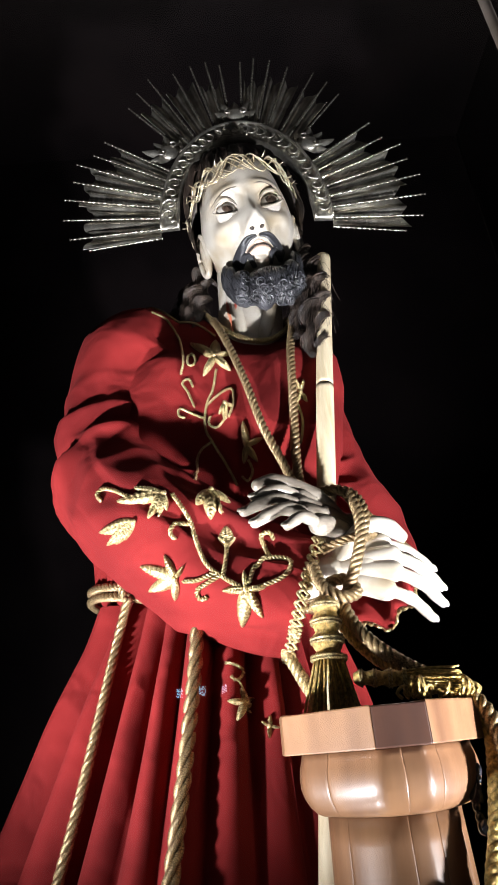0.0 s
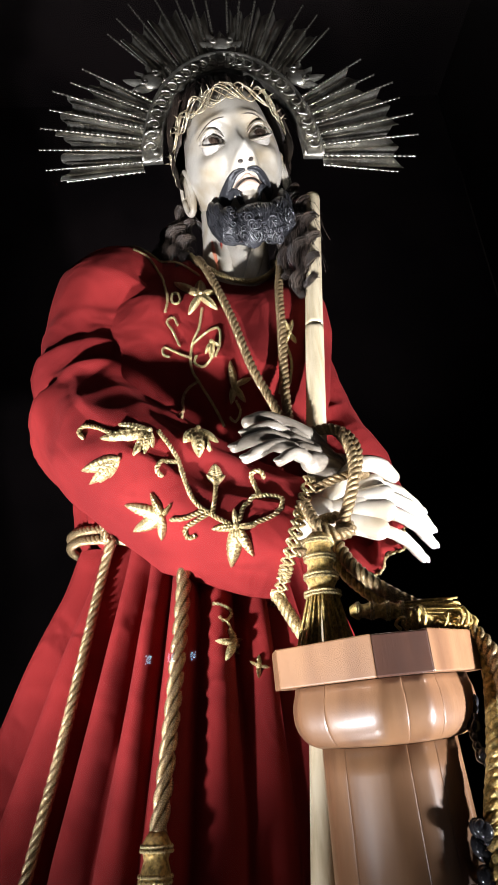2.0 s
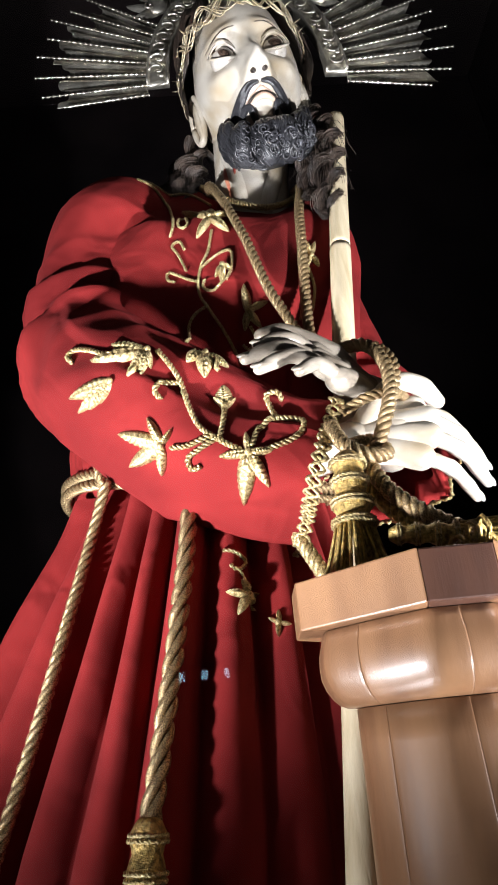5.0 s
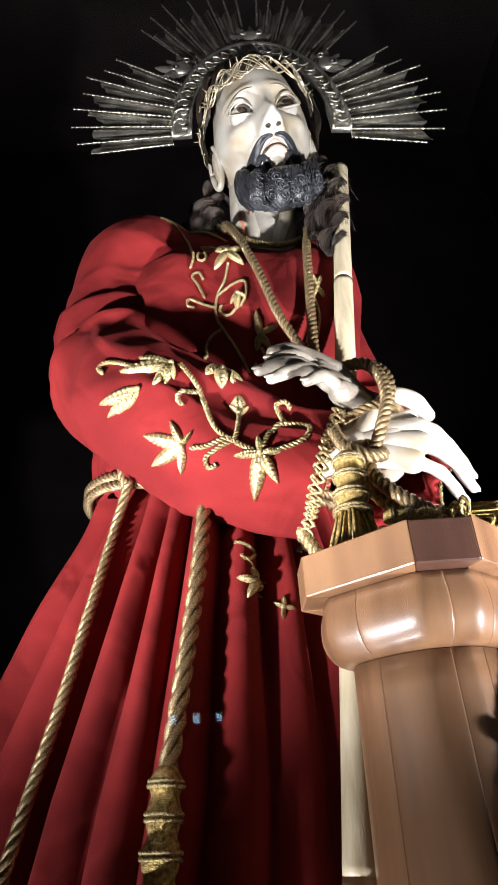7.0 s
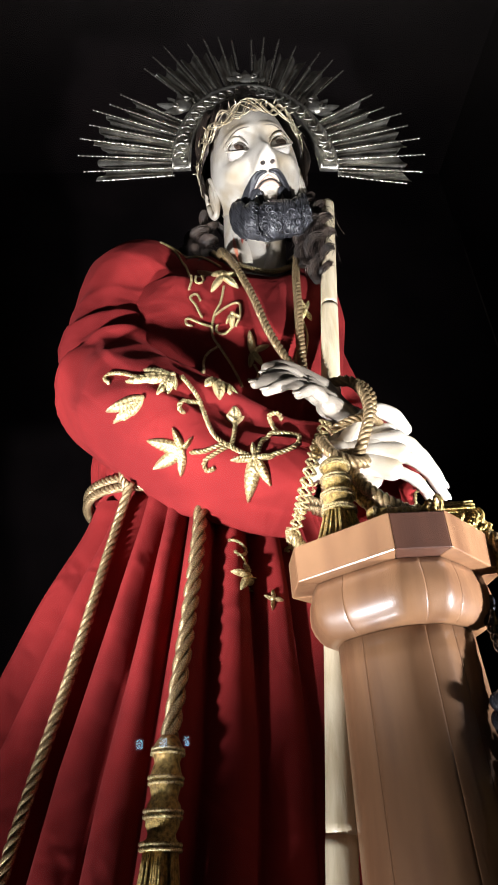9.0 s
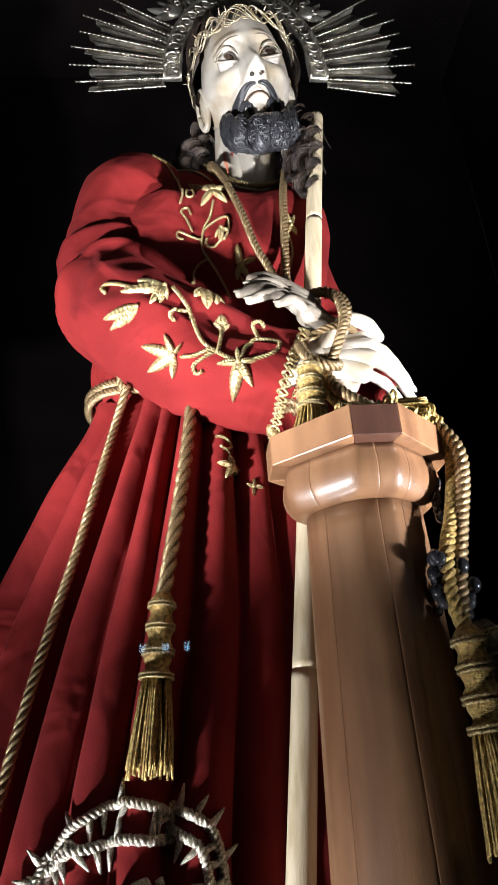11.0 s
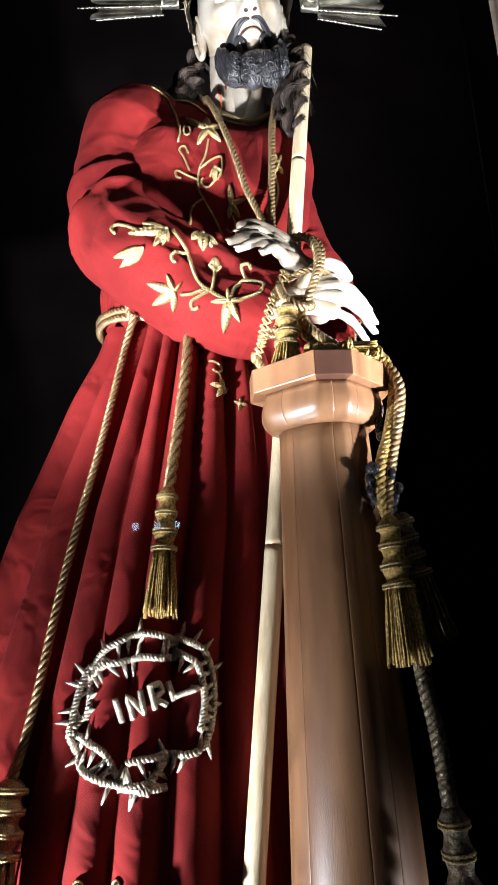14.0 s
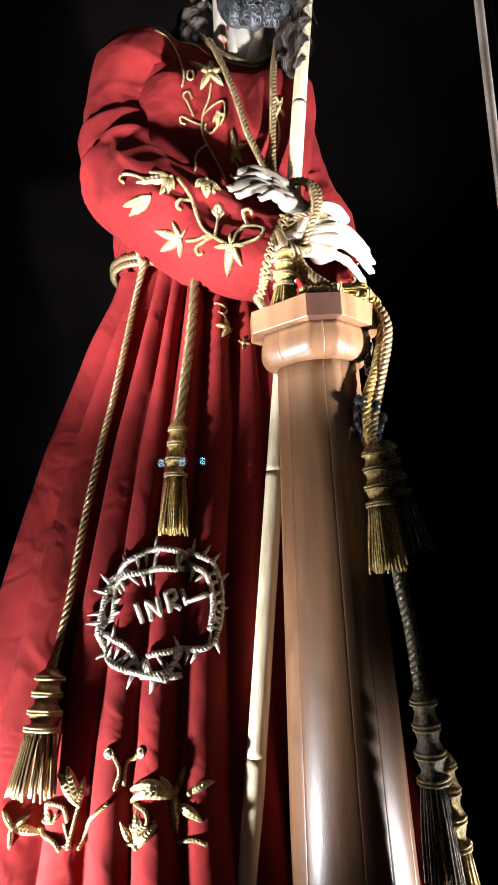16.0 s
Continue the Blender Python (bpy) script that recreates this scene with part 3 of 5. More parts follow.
def make_halo():
    halo = thing("halo", "tarnished silver halo with beaded rays and fluted fans", "halo", HC)
    # chased band with raised rims
    n = 120
    verts, faces = [], []
    prof = [(0.0, -0.003), (0.0, -0.009), (0.06, -0.012), (0.12, -0.009), (0.16, -0.006), (0.5, -0.0075), (0.84, -0.006), (0.88, -0.009), (0.94, -0.012), (1.0, -0.009), (1.0, 0.003), (0.0, 0.003)]
    for i in range(n + 1):
        a = -2 + 184 * i / n
        for s, y in prof:
            bump = 0
            if 0.18 < s < 0.82:
                bump = -0.002 * math.sin(a * 0.9)
            verts.append(halo_at(a, s, y + bump))
    m = len(prof)
    for i in range(n):
        for k in range(m):
            a, b = i * m + k, i * m + (k + 1) % m
            faces.append((a, a + m, b + m, b))
    faces += [tuple(range(m)), tuple(n * m + k for k in range(m))[::-1]]
    band = part("band", (verts, faces), SILVER, halo, "chased silver band")
    # scrolls on the band
    for i in range(26):
        a0 = 4 + 172 * i / 25
        flip = 1 if i % 2 else -1
        pts = []
        for k in range(15):
            f = k / 14
            ang = flip * f * 5.2
            r = 0.0105 * (1 - 0.80 * f)
            c = halo_at(a0, 0.5, -0.010)
            out = (halo_at(a0, 0.9) - halo_at(a0, 0.1)).normalized()
            along = Vector((out.z, 0, -out.x))
            pts.append(c + out * r * math.cos(ang) * 1.05 + along * r * math.sin(ang) * flip * 1.2)
        part("scroll", tube(pts, [0.0018 * (1 - 0.4 * k / 14) for k in range(15)], 6), SILVER, band)
        c = halo_at(a0 + 3.3, 0.32 if flip > 0 else 0.68, -0.010)
        part("scroll", ball(c, 0.0032, (1.3, 0.6, 1), 8, 6), SILVER, band)
    # fluted fans between the rays
    for a0, a1, reach in ((-5, 9, 1.74), (9, 22, 1.82), (22, 33, 1.66), (49, 60, 1.70), (62, 74, 1.72), (76, 85, 1.62), (95, 104, 1.62), (106, 118, 1.72), (120, 131, 1.70), (147, 158, 1.66), (158, 171, 1.82), (171, 185, 1.74)):
        k = 24
        verts, faces = [], []
        for side in (0.0, 0.0012):
            for i in range(k + 1):
                f = i / k
                a = a0 + (a1 - a0) * f
                wave = 0.0022 * math.sin(f * math.pi * 8)
                jag = 0.05 * math.cos(f * math.pi * 4)
                for s in (0.97, 0.5 * (reach + 0.97), reach + jag):
                    verts.append(halo_at(a, s, wave * (0.3 + s * 0.4) + side + 0.002))
        o = 3 * (k + 1)
        for i in range(k):
            for j in (0, 1):
                a, b = i * 3 + j, (i + 1) * 3 + j
                faces += [(a, a + 1, b + 1, b), (o + a, o + b, o + b + 1, o + a + 1)]
            faces.append((i * 3 + 2, o + i * 3 + 2, o + i * 3 + 5, i * 3 + 5))
        part("fan", (verts, faces), SILVER, halo, "fluted silver fan", smooth=True)
    # beaded rays
    tips = [(-7, 1.72), (-2, 1.92), (4, 2.0), (10, 2.02), (16, 1.98), (21, 2.0), (26, 1.88), (32, 1.85), (47, 1.88), (53, 1.95), (59, 2.0), (68, 1.92), (75, 1.95), (81, 1.98), (86, 1.9)]
    for a, s in [(a, s) for a, s in tips] + [(180 - a, s) for a, s in tips]:
        p, q = halo_at(a, 0.92, -0.004), halo_at(a, s, -0.004 + 0.004 * random.uniform(-1, 1))
        d = (q - p)
        L = d.length
        nb = int(L / 0.0076)
        path, rad = [], []
        for i in range(nb * 4 + 1):
            f = i / (nb * 4)
            path.append(p + d * f)
            rad.append((0.0031 - 0.0008 * f) * (0.62 + 0.38 * math.cos(2 * math.pi * i / 4)))
        part("ray", tube(path, rad, 6), SILVER_BRIGHT, halo, "beaded silver ray")
    # leaf ornaments on the diagonals, a scroll ornament at the top
    for a0, big in ((41, 1), (139, 1), (90, 1)):
        c = halo_at(a0, 1.0)
        out = (halo_at(a0, 1.5) - c).normalized()
        along = Vector((out.z, 0, -out.x))
        orn = part("ornament", ball(c + out * 0.020 + Vector((0, -0.006, 0)), 0.016, (1, 0.45, 1), 14, 8), SILVER, halo, "leafy silver ornament")
        for ang, L in ((-62, 0.040), (-30, 0.052), (0, 0.046), (30, 0.052), (62, 0.040)):
            d = out * math.cos(radians(ang)) + along * math.sin(radians(ang))
            e = Vector((d.z, 0, -d.x))
            vs, fs = [], []
            for i in range(9):
                f = i / 8
                w = 0.010 * math.sin(math.pi * min(1, f * 0.93 + 0.07)) ** 0.8
                b = c + out * 0.012 + d * L * f
                for t in (-1, -0.5, 0, 0.5, 1):
                    vs.append(b + e * w * t + Vector((0, -0.004 - 0.005 * math.sin(math.pi * f) * (1 - abs(t)) + 0.002 * abs(t), 0)))
            for i in range(8):
                for k in range(4):
                    x = i * 5 + k
                    fs.append((x, x + 1, x + 6, x + 5))
            part("leaf", (vs, fs), SILVER, orn)
        for s in (-1, 1):
            pts = [c + out * (0.022 + 0.007 * math.cos(k * 0.5) * (1 - k / 14)) + along * s * (0.012 + 0.008 * math.sin(k * 0.5) * (1 - k / 14)) + Vector((0, -0.012, 0)) for k in range(13)]
            part("scroll", tube(pts, 0.0016, 6), SILVER, orn)
    return halo


halo = make_halo()


# ---------------------------------------------------------------- the statue: one mesh
from mathutils.bvhtree import BVHTree

HEAD = pose(0.0630, 0.800, 1.607, 11, -9, -2)


class Clay:
    """Gathers pieces of one mesh with their materials."""

    def __init__(self):
        self.verts, self.faces, self.mats = [], [], []

    def add(self, data, mat=0, m=None):
        verts, faces = data
        base = len(self.verts)
        self.verts += [m @ Vector(v) if m else Vector(v) for v in verts]
        self.faces += [tuple(base + i for i in f) for f in faces]
        self.mats += list(mat) if isinstance(mat, list) else [mat] * len(faces)


def drawn(z):
    """The features below the eyes sit a little higher than on the plain egg."""
    return z if z > -0.012 else -0.012 + (z + 0.012) * (1.06 - 0.06 * sstep(-0.085, -0.13, z))


def set_up(z):
    """The other way: the height at which a feature named by its plain height lies."""
    return z if z > -0.012 else -0.012 + (z + 0.012) / (1.06 - 0.06 * sstep(-0.095, -0.135, z))


def head_mesh():
    """Egg of a head with carved brow, sockets, nose, cheeks, lips and chin; local, facing -y."""
    nu, nv = 160, 150
    verts, faces, mats = [], [], []
    for i in range(nv + 1):
        phi = -math.pi / 2 + math.pi * i / nv
        for k in range(nu):
            a = 2 * math.pi * k / nu
            x, y, z = 0.0725 * math.cos(phi) * math.cos(a), 0.094 * math.cos(phi) * math.sin(a), 0.008 + 0.124 * math.sin(phi)
            jaw = sstep(-0.015, -0.115, z)
            zr, z = z, drawn(z)
            x *= 1 - 0.30 * jaw
            x *= 1 - 0.05 * bump2(z, 0, 0.04, 0, 0.03, 1)
            if y < 0:
                y *= 1 + 0.05 * jaw
                w = sstep(0.0, 0.6, -y / 0.094)
                ax = abs(x)
                d = 0.0
                ridge = sstep(0.014, -0.052, z) * sstep(-0.065, -0.056, z)
                d += (0.010 + 0.023 * sstep(0.01, -0.05, z)) * math.exp(-(x / (0.0085 + 0.004 * sstep(0, -0.05, z))) ** 2) * ridge
                d += 0.009 * bump2(ax, z, 0.0125, -0.053, 0.0060, 0.0075)
                d -= 0.007 * bump2(ax, z, 0.0065, -0.0612, 0.0035, 0.0035)
                d -= 0.0180 * bump2(ax, z, 0.033, -0.006, 0.0200, 0.0165)
                d -= 0.004 * bump2(ax, z, 0.017, -0.005, 0.007, 0.012)
                d += 0.0062 * bump2(ax, z, 0.034, 0.0205, 0.022, 0.0080)
                d += 0.0050 * bump2(ax, z, 0.047, -0.032, 0.015, 0.014)
                d -= 0.009 * bump2(ax, z, 0.044, -0.066, 0.015, 0.022)
                d -= 0.003 * bump2(ax, z, 0.022, -0.052, 0.004, 0.014)
                d += 0.0060 * bump2(ax, z, 0.0, -0.0680, 0.020, 0.0042)
                d += 0.0075 * bump2(ax, z, 0.0, -0.0810, 0.016, 0.0055)
                d -= 0.0080 * bump2(ax, z + 6 * ax * ax, 0.0, -0.0738, 0.021, 0.0026)
                d -= 0.0030 * bump2(ax, z, 0.0, -0.0915, 0.018, 0.005)
                d += 0.0120 * bump2(ax, z, 0.0, -0.106, 0.020, 0.014)
                y -= d * w
            verts.append(Vector((x, y, zr)))
    for i in range(nv):
        for k in range(nu):
            a, b = i * nu + k, i * nu + (k + 1) % nu
            faces.append((a, b, b + nu, a + nu))
            c = (verts[a] + verts[b + nu]) / 2
            m = 0
            jawline = abs(c.x) / 0.052
            if c.y < 0.02 and c.z < -0.108 + 0.050 * sstep(0.60, 1.10, jawline) and not (abs(c.x) < 0.036 - 0.35 * max(0.0, -0.095 - c.z) and c.z > -0.117 and c.y < -0.04):
                m = 1
            mats.append(m)
    return (verts, faces), mats


def limb(out, pts, radii, mat=0, m=None, sides=14, n=26):
    out.add(capsule(pts, radii, sides, n), mat, m)


def carved_hand(clay, wrist, knuckles, tips, thumb, thick, back, mat=0):
    """wrist: centre; knuckles and tips of four fingers; thumb: three points; back: the way the back of the hand faces."""
    wrist, back = Vector(wrist), Vector(back).normalized()
    ks = [Vector(k) for k in knuckles]
    mid = (ks[0] + ks[-1]) / 2
    for i, k in enumerate(ks):
        # metacarpal ridge
        limb(clay, [wrist + (k - mid) * 0.45, wrist.lerp(k, 0.5) + (k - mid) * 0.15 + back * 0.003, k], [thick * 0.95, thick * 0.98, thick * 0.92], sides=16, mat=mat)
        # tendon
        limb(clay, [wrist.lerp(k, 0.25) + back * thick * 0.72, wrist.lerp(k, 0.6) + back * thick * 0.80, k + back * thick * 0.55], [0.0022, 0.0026, 0.0030], sides=8, n=14, mat=mat)
        t = Vector(tips[i])
        bend = k.lerp(t, 0.5) + back * 0.010
        L = (t - k).length
        r = 0.0074 if 0 < i < 3 else 0.0068
        rad = [r * 1.08, r * 1.0, r * 0.93, r * 1.06, r * 0.90, r * 0.86, r * 0.94, r * 0.82, r * 0.70]
        limb(clay, [k, k.lerp(bend, 0.5) + back * 0.002, bend, bend.lerp(t, 0.5) + back * 0.001, t], rad, sides=14, n=36, mat=mat)
        d = (t - bend).normalized()
        turn = d.to_track_quat("X", "Z").to_matrix()
        nail_up = (back - d * back.dot(d)).normalized()
        basis = Matrix((d, d.cross(nail_up), nail_up)).transposed()
        clay.add(ball(t + nail_up * r * 0.50 + d * 0.001, 0.0062, (1.0, 0.75, 0.35), 12, 8, None, basis), mat)
    mid = sum(ks, Vector()) / 4
    limb(clay, [wrist - (mid - wrist) * 0.9, wrist, wrist.lerp(mid, 0.6)], [thick * 1.45, thick * 1.32, thick * 1.35], sides=18, mat=mat)
    th = [Vector(p) for p in thumb]
    limb(clay, th, [0.0125, 0.0105, 0.0088, 0.0098, 0.0075], sides=14, n=28, mat=mat)
    limb(clay, [wrist.lerp(th[0], 0.3), th[0]], [thick, 0.0125], n=8, mat=mat)


def make_statue():
    clay = Clay()
    data, mats = head_mesh()
    clay.add(data, mats, HEAD)
    skin = BVHTree.FromPolygons(*data)
    # eyes with lids, looking up
    for s in (-1, 1):
        c = Vector((0.0325 * s, -0.0668, -0.0065))
        clay.add(ball(c, 0.0155, (1.1, 1, 0.95), 28, 20), 2, HEAD)
        gaze = Vector((0.16, -0.95, 0.16)).normalized()
        basis = gaze.to_track_quat("Z", "Y").to_matrix()
        clay.add(ball(c + gaze * 0.0118, 0.0094, (1, 1, 0.46), 22, 12, None, basis), 3, HEAD)
        for up in (1, -1):
            lid = []
            for k in range(15):
                f = -1 + 2 * k / 14
                h = (0.0146 if up > 0 else -0.0108) * (1 - abs(f) ** 2.2)
                lid.append(c + Vector((0.0205 * f, -0.0150 * (1 - 0.60 * f * f) - 0.0008, h + 0.001 * f * s)))
            clay.add(tube(lid, [0.0012 + (0.0022 if up > 0 else 0.0010) * math.sin(math.pi * k / 14) for k in range(15)], 8), 0, HEAD)
            if up > 0:
                clay.add(tube([p + Vector((0, -0.0017, -0.0015)) for p in lid], [0.0002 + 0.0006 * math.sin(math.pi * k / 14) for k in range(15)], 6), 6, HEAD)
                clay.add(tube([p + Vector((0, 0.001, 0.0048)) for p in lid], [0.0006 + 0.0012 * math.sin(math.pi * k / 14) for k in range(15)], 6), 0, HEAD)
        # ears
        ear = []
        for k in range(22):
            a = 2 * math.pi * k / 21
            ear.append(Vector((s * (0.0755 + 0.006 * math.cos(a)), 0.006 + 0.0125 * math.cos(a + 0.3), -0.022 + 0.031 * math.sin(a) - 0.004 * math.cos(a))))
        clay.add(tube(ear, 0.0050, 10), 0, HEAD)
        clay.add(ball((s * 0.0745, 0.006, -0.023), 0.028, (0.20, 0.48, 1.05), 18, 12), 0, HEAD)
        # moustache, laid on the face
        for j in range(11):
            o = (j - 5) * 0.00135
            pts = []
            for x, z in ((0.003, -0.0650 + o * 0.2), (0.014, -0.0655 + o * 0.45), (0.026, -0.0715 + o * 0.8), (0.0350 + 0.6 * o, -0.0820 + o), (0.0405 + 1.0 * o, -0.0960 + 0.6 * o), (0.0420 + 1.2 * o, -0.1180)):
                z = set_up(z)
                hit = skin.ray_cast(Vector((s * x, -0.3, z)), Vector((0, 1, 0)))[0] or skin.find_nearest(Vector((s * x, -0.08, z)))[0]
                pts.append(hit + Vector((0, -0.0014 - 0.0012 * (j % 2), 0)))
            clay.add(capsule(pts, [0.0012, 0.0025, 0.0031, 0.0030, 0.0026, 0.0014], 7, 20), 1, HEAD)
    # beard: jaw and two hanging lobes, covered with carved wavy locks and curls
    rnd = random.Random(4)
    lobes = [((0.0130 * s, -0.076, -0.143), (0.0175, 0.020, 0.030)) for s in (-1, 1)]
    lobes += [((0.036 * s, -0.056, -0.124), (0.017, 0.026, 0.026)) for s in (-1, 1)]
    lobes += [((0.045 * s, -0.036, -0.108), (0.0115, 0.030, 0.021)) for s in (-1, 1)]
    lobes += [((0.0, -0.070, -0.132), (0.026, 0.024, 0.015)), ((0.0, -0.045, -0.122), (0.040, 0.040, 0.022))]
    lobes += [((0.052 * s, -0.026, -0.092), (0.0095, 0.026, 0.024)) for s in (-1, 1)]
    lobes += [((0.047 * s, -0.046, -0.102), (0.0095, 0.020, 0.020)) for s in (-1, 1)]
    bv, bf = [], []
    for c, r in lobes:
        blob = ball(c, 1.0, r, 20, 14)
        clay.add(blob, 1, HEAD)
        bf += [tuple(len(bv) + i for i in f) for f in blob[1]]
        bv += blob[0]
    mass = BVHTree.FromPolygons(bv, bf)

    def shell(p):
        """The nearest outer place of the beard's mass."""
        axis = Vector((p.x * 0.55, -0.030, min(-0.055, p.z * 0.80)))
        d = (p - axis).normalized()
        far = axis + d * 0.2
        q, n, _, _ = mass.ray_cast(far, -d)
        return (q, d) if q is not None else (None, d)
    for k in range(560):
        low = k % 3 == 0
        ang = rnd.uniform(-1.75, 1.75)
        z = rnd.uniform(-0.182, -0.120) if low else rnd.uniform(-0.150, -0.090)
        x = math.sin(ang) * (0.062 if z > -0.10 else 0.045)
        y = -0.03 - math.cos(ang) * 0.06
        if abs(x) < 0.029 and z > -0.120 and y < -0.04:
            continue
        if (z > -0.098 and abs(x) < 0.046) or z > -0.082:
            continue
        p, nrm = shell(Vector((x, y, z)))
        if p is None:
            continue
        side = nrm.cross(Vector((0, 0, 1))).normalized()
        up = side.cross(nrm)
        pts = []
        if k % 12:
            L, amp, ph = rnd.uniform(0.014, 0.026), rnd.uniform(0.0005, 0.0013), rnd.uniform(0, 6)
            lean = -0.30 * (1 if p.x > 0 else -1) + rnd.uniform(-0.3, 0.3)
            for j in range(12):
                f = j / 11
                q = p - Vector((0, 0, 1)) * L * (f - 0.4) + side * amp * math.sin(7 * f + ph) + Vector((1, 0, 0)) * lean * L * (f - 0.4)
                q, d = shell(q)
                if q is None:
                    break
                pts.append(q + d * 0.0003)
            if len(pts) < 12:
                continue
            clay.add(tube(pts, [0.0003 + 0.0012 * math.sin(math.pi * (0.12 + 0.82 * j / 11)) for j in range(12)], 6), 1, HEAD)
        else:
            spin, turns, size = rnd.choice((-1, 1)), rnd.uniform(1.0, 1.5), rnd.uniform(0.0042, 0.0062)
            for j in range(16):
                f = j / 15
                a2 = spin * f * turns * 2 * math.pi + k
                q = size * (1 - 0.75 * f)
                pts.append(p + side * q * math.cos(a2) + up * q * math.sin(a2) + nrm * (0.0006 + 0.0026 * f))
            clay.add(tube(pts, [0.0015 - 0.0007 * j / 15 for j in range(16)], 6), 1, HEAD)
    # curls on the two points of the beard
    for c, r in lobes[:4]:
        for k in range(7):
            az, el = rnd.uniform(-2.6, -0.5), rnd.uniform(-1.25, 0.35)
            d = Vector((math.cos(el) * math.cos(az), math.cos(el) * math.sin(az), math.sin(el)))
            p = Vector(c) + Vector((d.x * r[0], d.y * r[1], d.z * r[2]))
            nrm = Vector((d.x / r[0], d.y / r[1], d.z / r[2])).normalized()
            side = nrm.cross(Vector((0.3, 0, 1))).normalized()
            up = side.cross(nrm)
            spin, size = rnd.choice((-1, 1)), rnd.uniform(0.0062, 0.0085)
            pts = []
            for j in range(14):
                f = j / 13
                a2 = spin * f * 8 + k
                q = size * (1 - 0.8 * f)
                pts.append(p + side * q * math.cos(a2) + up * q * math.sin(a2) + nrm * (0.0006 + 0.0024 * f))
            clay.add(tube(pts, [0.0019 - 0.0010 * j / 13 for j in range(14)], 6), 1, HEAD)
    # lips, brows and nostrils laid on the face

    def on_face(x, z, lift=0.0):
        z = set_up(z)
        q = skin.ray_cast(Vector((x, -0.3, z)), Vector((0, 1, 0)))[0] or skin.find_nearest(Vector((x, -0.08, z)))[0]
        return q + Vector((0, -lift, 0))
    curve = [-1 + 2 * k / 16 for k in range(17)]
    clay.add(tube([on_face(0.0205 * f, -0.0715 - 0.0052 * f * f + 0.0010 * math.exp(-(f / 0.2) ** 2), 0.0004) for f in curve], [0.0010 + 0.0026 * (1 - f * f) for f in curve], 8), 5, HEAD)
    clay.add(tube([on_face(0.0185 * f, -0.0815 - 0.0020 * f * f, 0.0002) for f in curve], [0.0008 + 0.0034 * (1 - f * f) for f in curve], 8), 5, HEAD)
    clay.add(tube([on_face(0.0205 * f, -0.0765 - 0.0040 * f * f, 0.0020) for f in curve], [0.0007 + 0.0027 * (1 - f * f) for f in curve], 8), 6, HEAD)
    for s in (-1, 1):
        for j in range(2):
            row = [on_face(s * (0.0125 + 0.040 * f), 0.0165 + 0.0045 * math.sin(math.pi * (0.12 + 0.80 * f)) + 0.0007 * (j - 2) - 0.004 * f, 0.0002) for f in [k / 12 for k in range(13)]]
            clay.add(tube(row, [0.0001 + 0.0003 * math.sin(math.pi * (0.1 + 0.85 * k / 12)) for k in range(13)], 5), 6, HEAD)
        clay.add(ball(on_face(s * 0.0070, -0.0585, -0.0026), 0.0040, (1.0, 1.0, 0.8), 10, 8), 6, HEAD)
    # neck with tendons and a painted drip
    limb(clay, [(0.050, 0.880, 1.38), (0.054, 0.864, 1.44), (0.060, 0.848, 1.52), (0.062, 0.845, 1.56)], [0.058, 0.052, 0.050, 0.052], sides=32, n=30)
    for dx in (-0.026, 0.030):
        limb(clay, [(0.052 + dx * 0.35, 0.828, 1.400), (0.058 + dx * 0.8, 0.816, 1.45), (0.062 + dx * 1.35, 0.822, 1.52)], [0.010, 0.011, 0.010], sides=12)
    clay.add(capsule([(0.026, 0.820, 1.500), (0.024, 0.817, 1.475), (0.027, 0.816, 1.450), (0.026, 0.820, 1.432)], [0.003, 0.0045, 0.004, 0.002], 8, 16), 4)
    clay.add(capsule([(0.036, 0.810, 1.490), (0.034, 0.808, 1.465), (0.036, 0.810, 1.445)], [0.002, 0.003, 0.0015], 8, 12), 4)
    # hand from the bent arm, fingers towards the column's far side
    carved_hand(clay, (0.112, 0.722, 1.037), [(0.166, 0.722, 1.064), (0.172, 0.712, 1.048), (0.170, 0.708, 1.030), (0.160, 0.710, 1.012)],
                [(0.232, 0.775, 1.045), (0.238, 0.772, 1.022), (0.232, 0.760, 1.002), (0.214, 0.748, 0.985)],
                [(0.128, 0.712, 1.062), (0.150, 0.702, 1.080), (0.172, 0.712, 1.082), (0.192, 0.730, 1.074)], 0.0132, (0.15, -0.9, 0.25))
    # hand that lies over the other wrist; its shade is in the darker flesh colour
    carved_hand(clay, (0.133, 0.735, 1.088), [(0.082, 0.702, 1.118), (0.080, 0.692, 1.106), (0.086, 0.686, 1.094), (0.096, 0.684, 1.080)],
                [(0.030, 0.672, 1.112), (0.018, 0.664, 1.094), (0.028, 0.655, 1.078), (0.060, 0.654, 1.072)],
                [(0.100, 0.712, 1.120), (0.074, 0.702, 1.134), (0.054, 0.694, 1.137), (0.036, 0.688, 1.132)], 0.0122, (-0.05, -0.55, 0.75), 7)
    # hidden core that carries head, arms and robe
    limb(clay, [(-0.06, 0.90, 0.06), (-0.045, 0.90, 0.60), (-0.02, 0.90, 1.05), (0.02, 0.90, 1.30), (0.045, 0.885, 1.40)], [0.10, 0.09, 0.085, 0.10, 0.06], sides=20, n=30)
    limb(clay, [(-0.11, 0.87, 1.37), (-0.14, 0.82, 1.16), (-0.09, 0.77, 1.07), (0.03, 0.752, 1.035), (0.112, 0.722, 1.037)], [0.045, 0.038, 0.034, 0.026, 0.019], n=40)
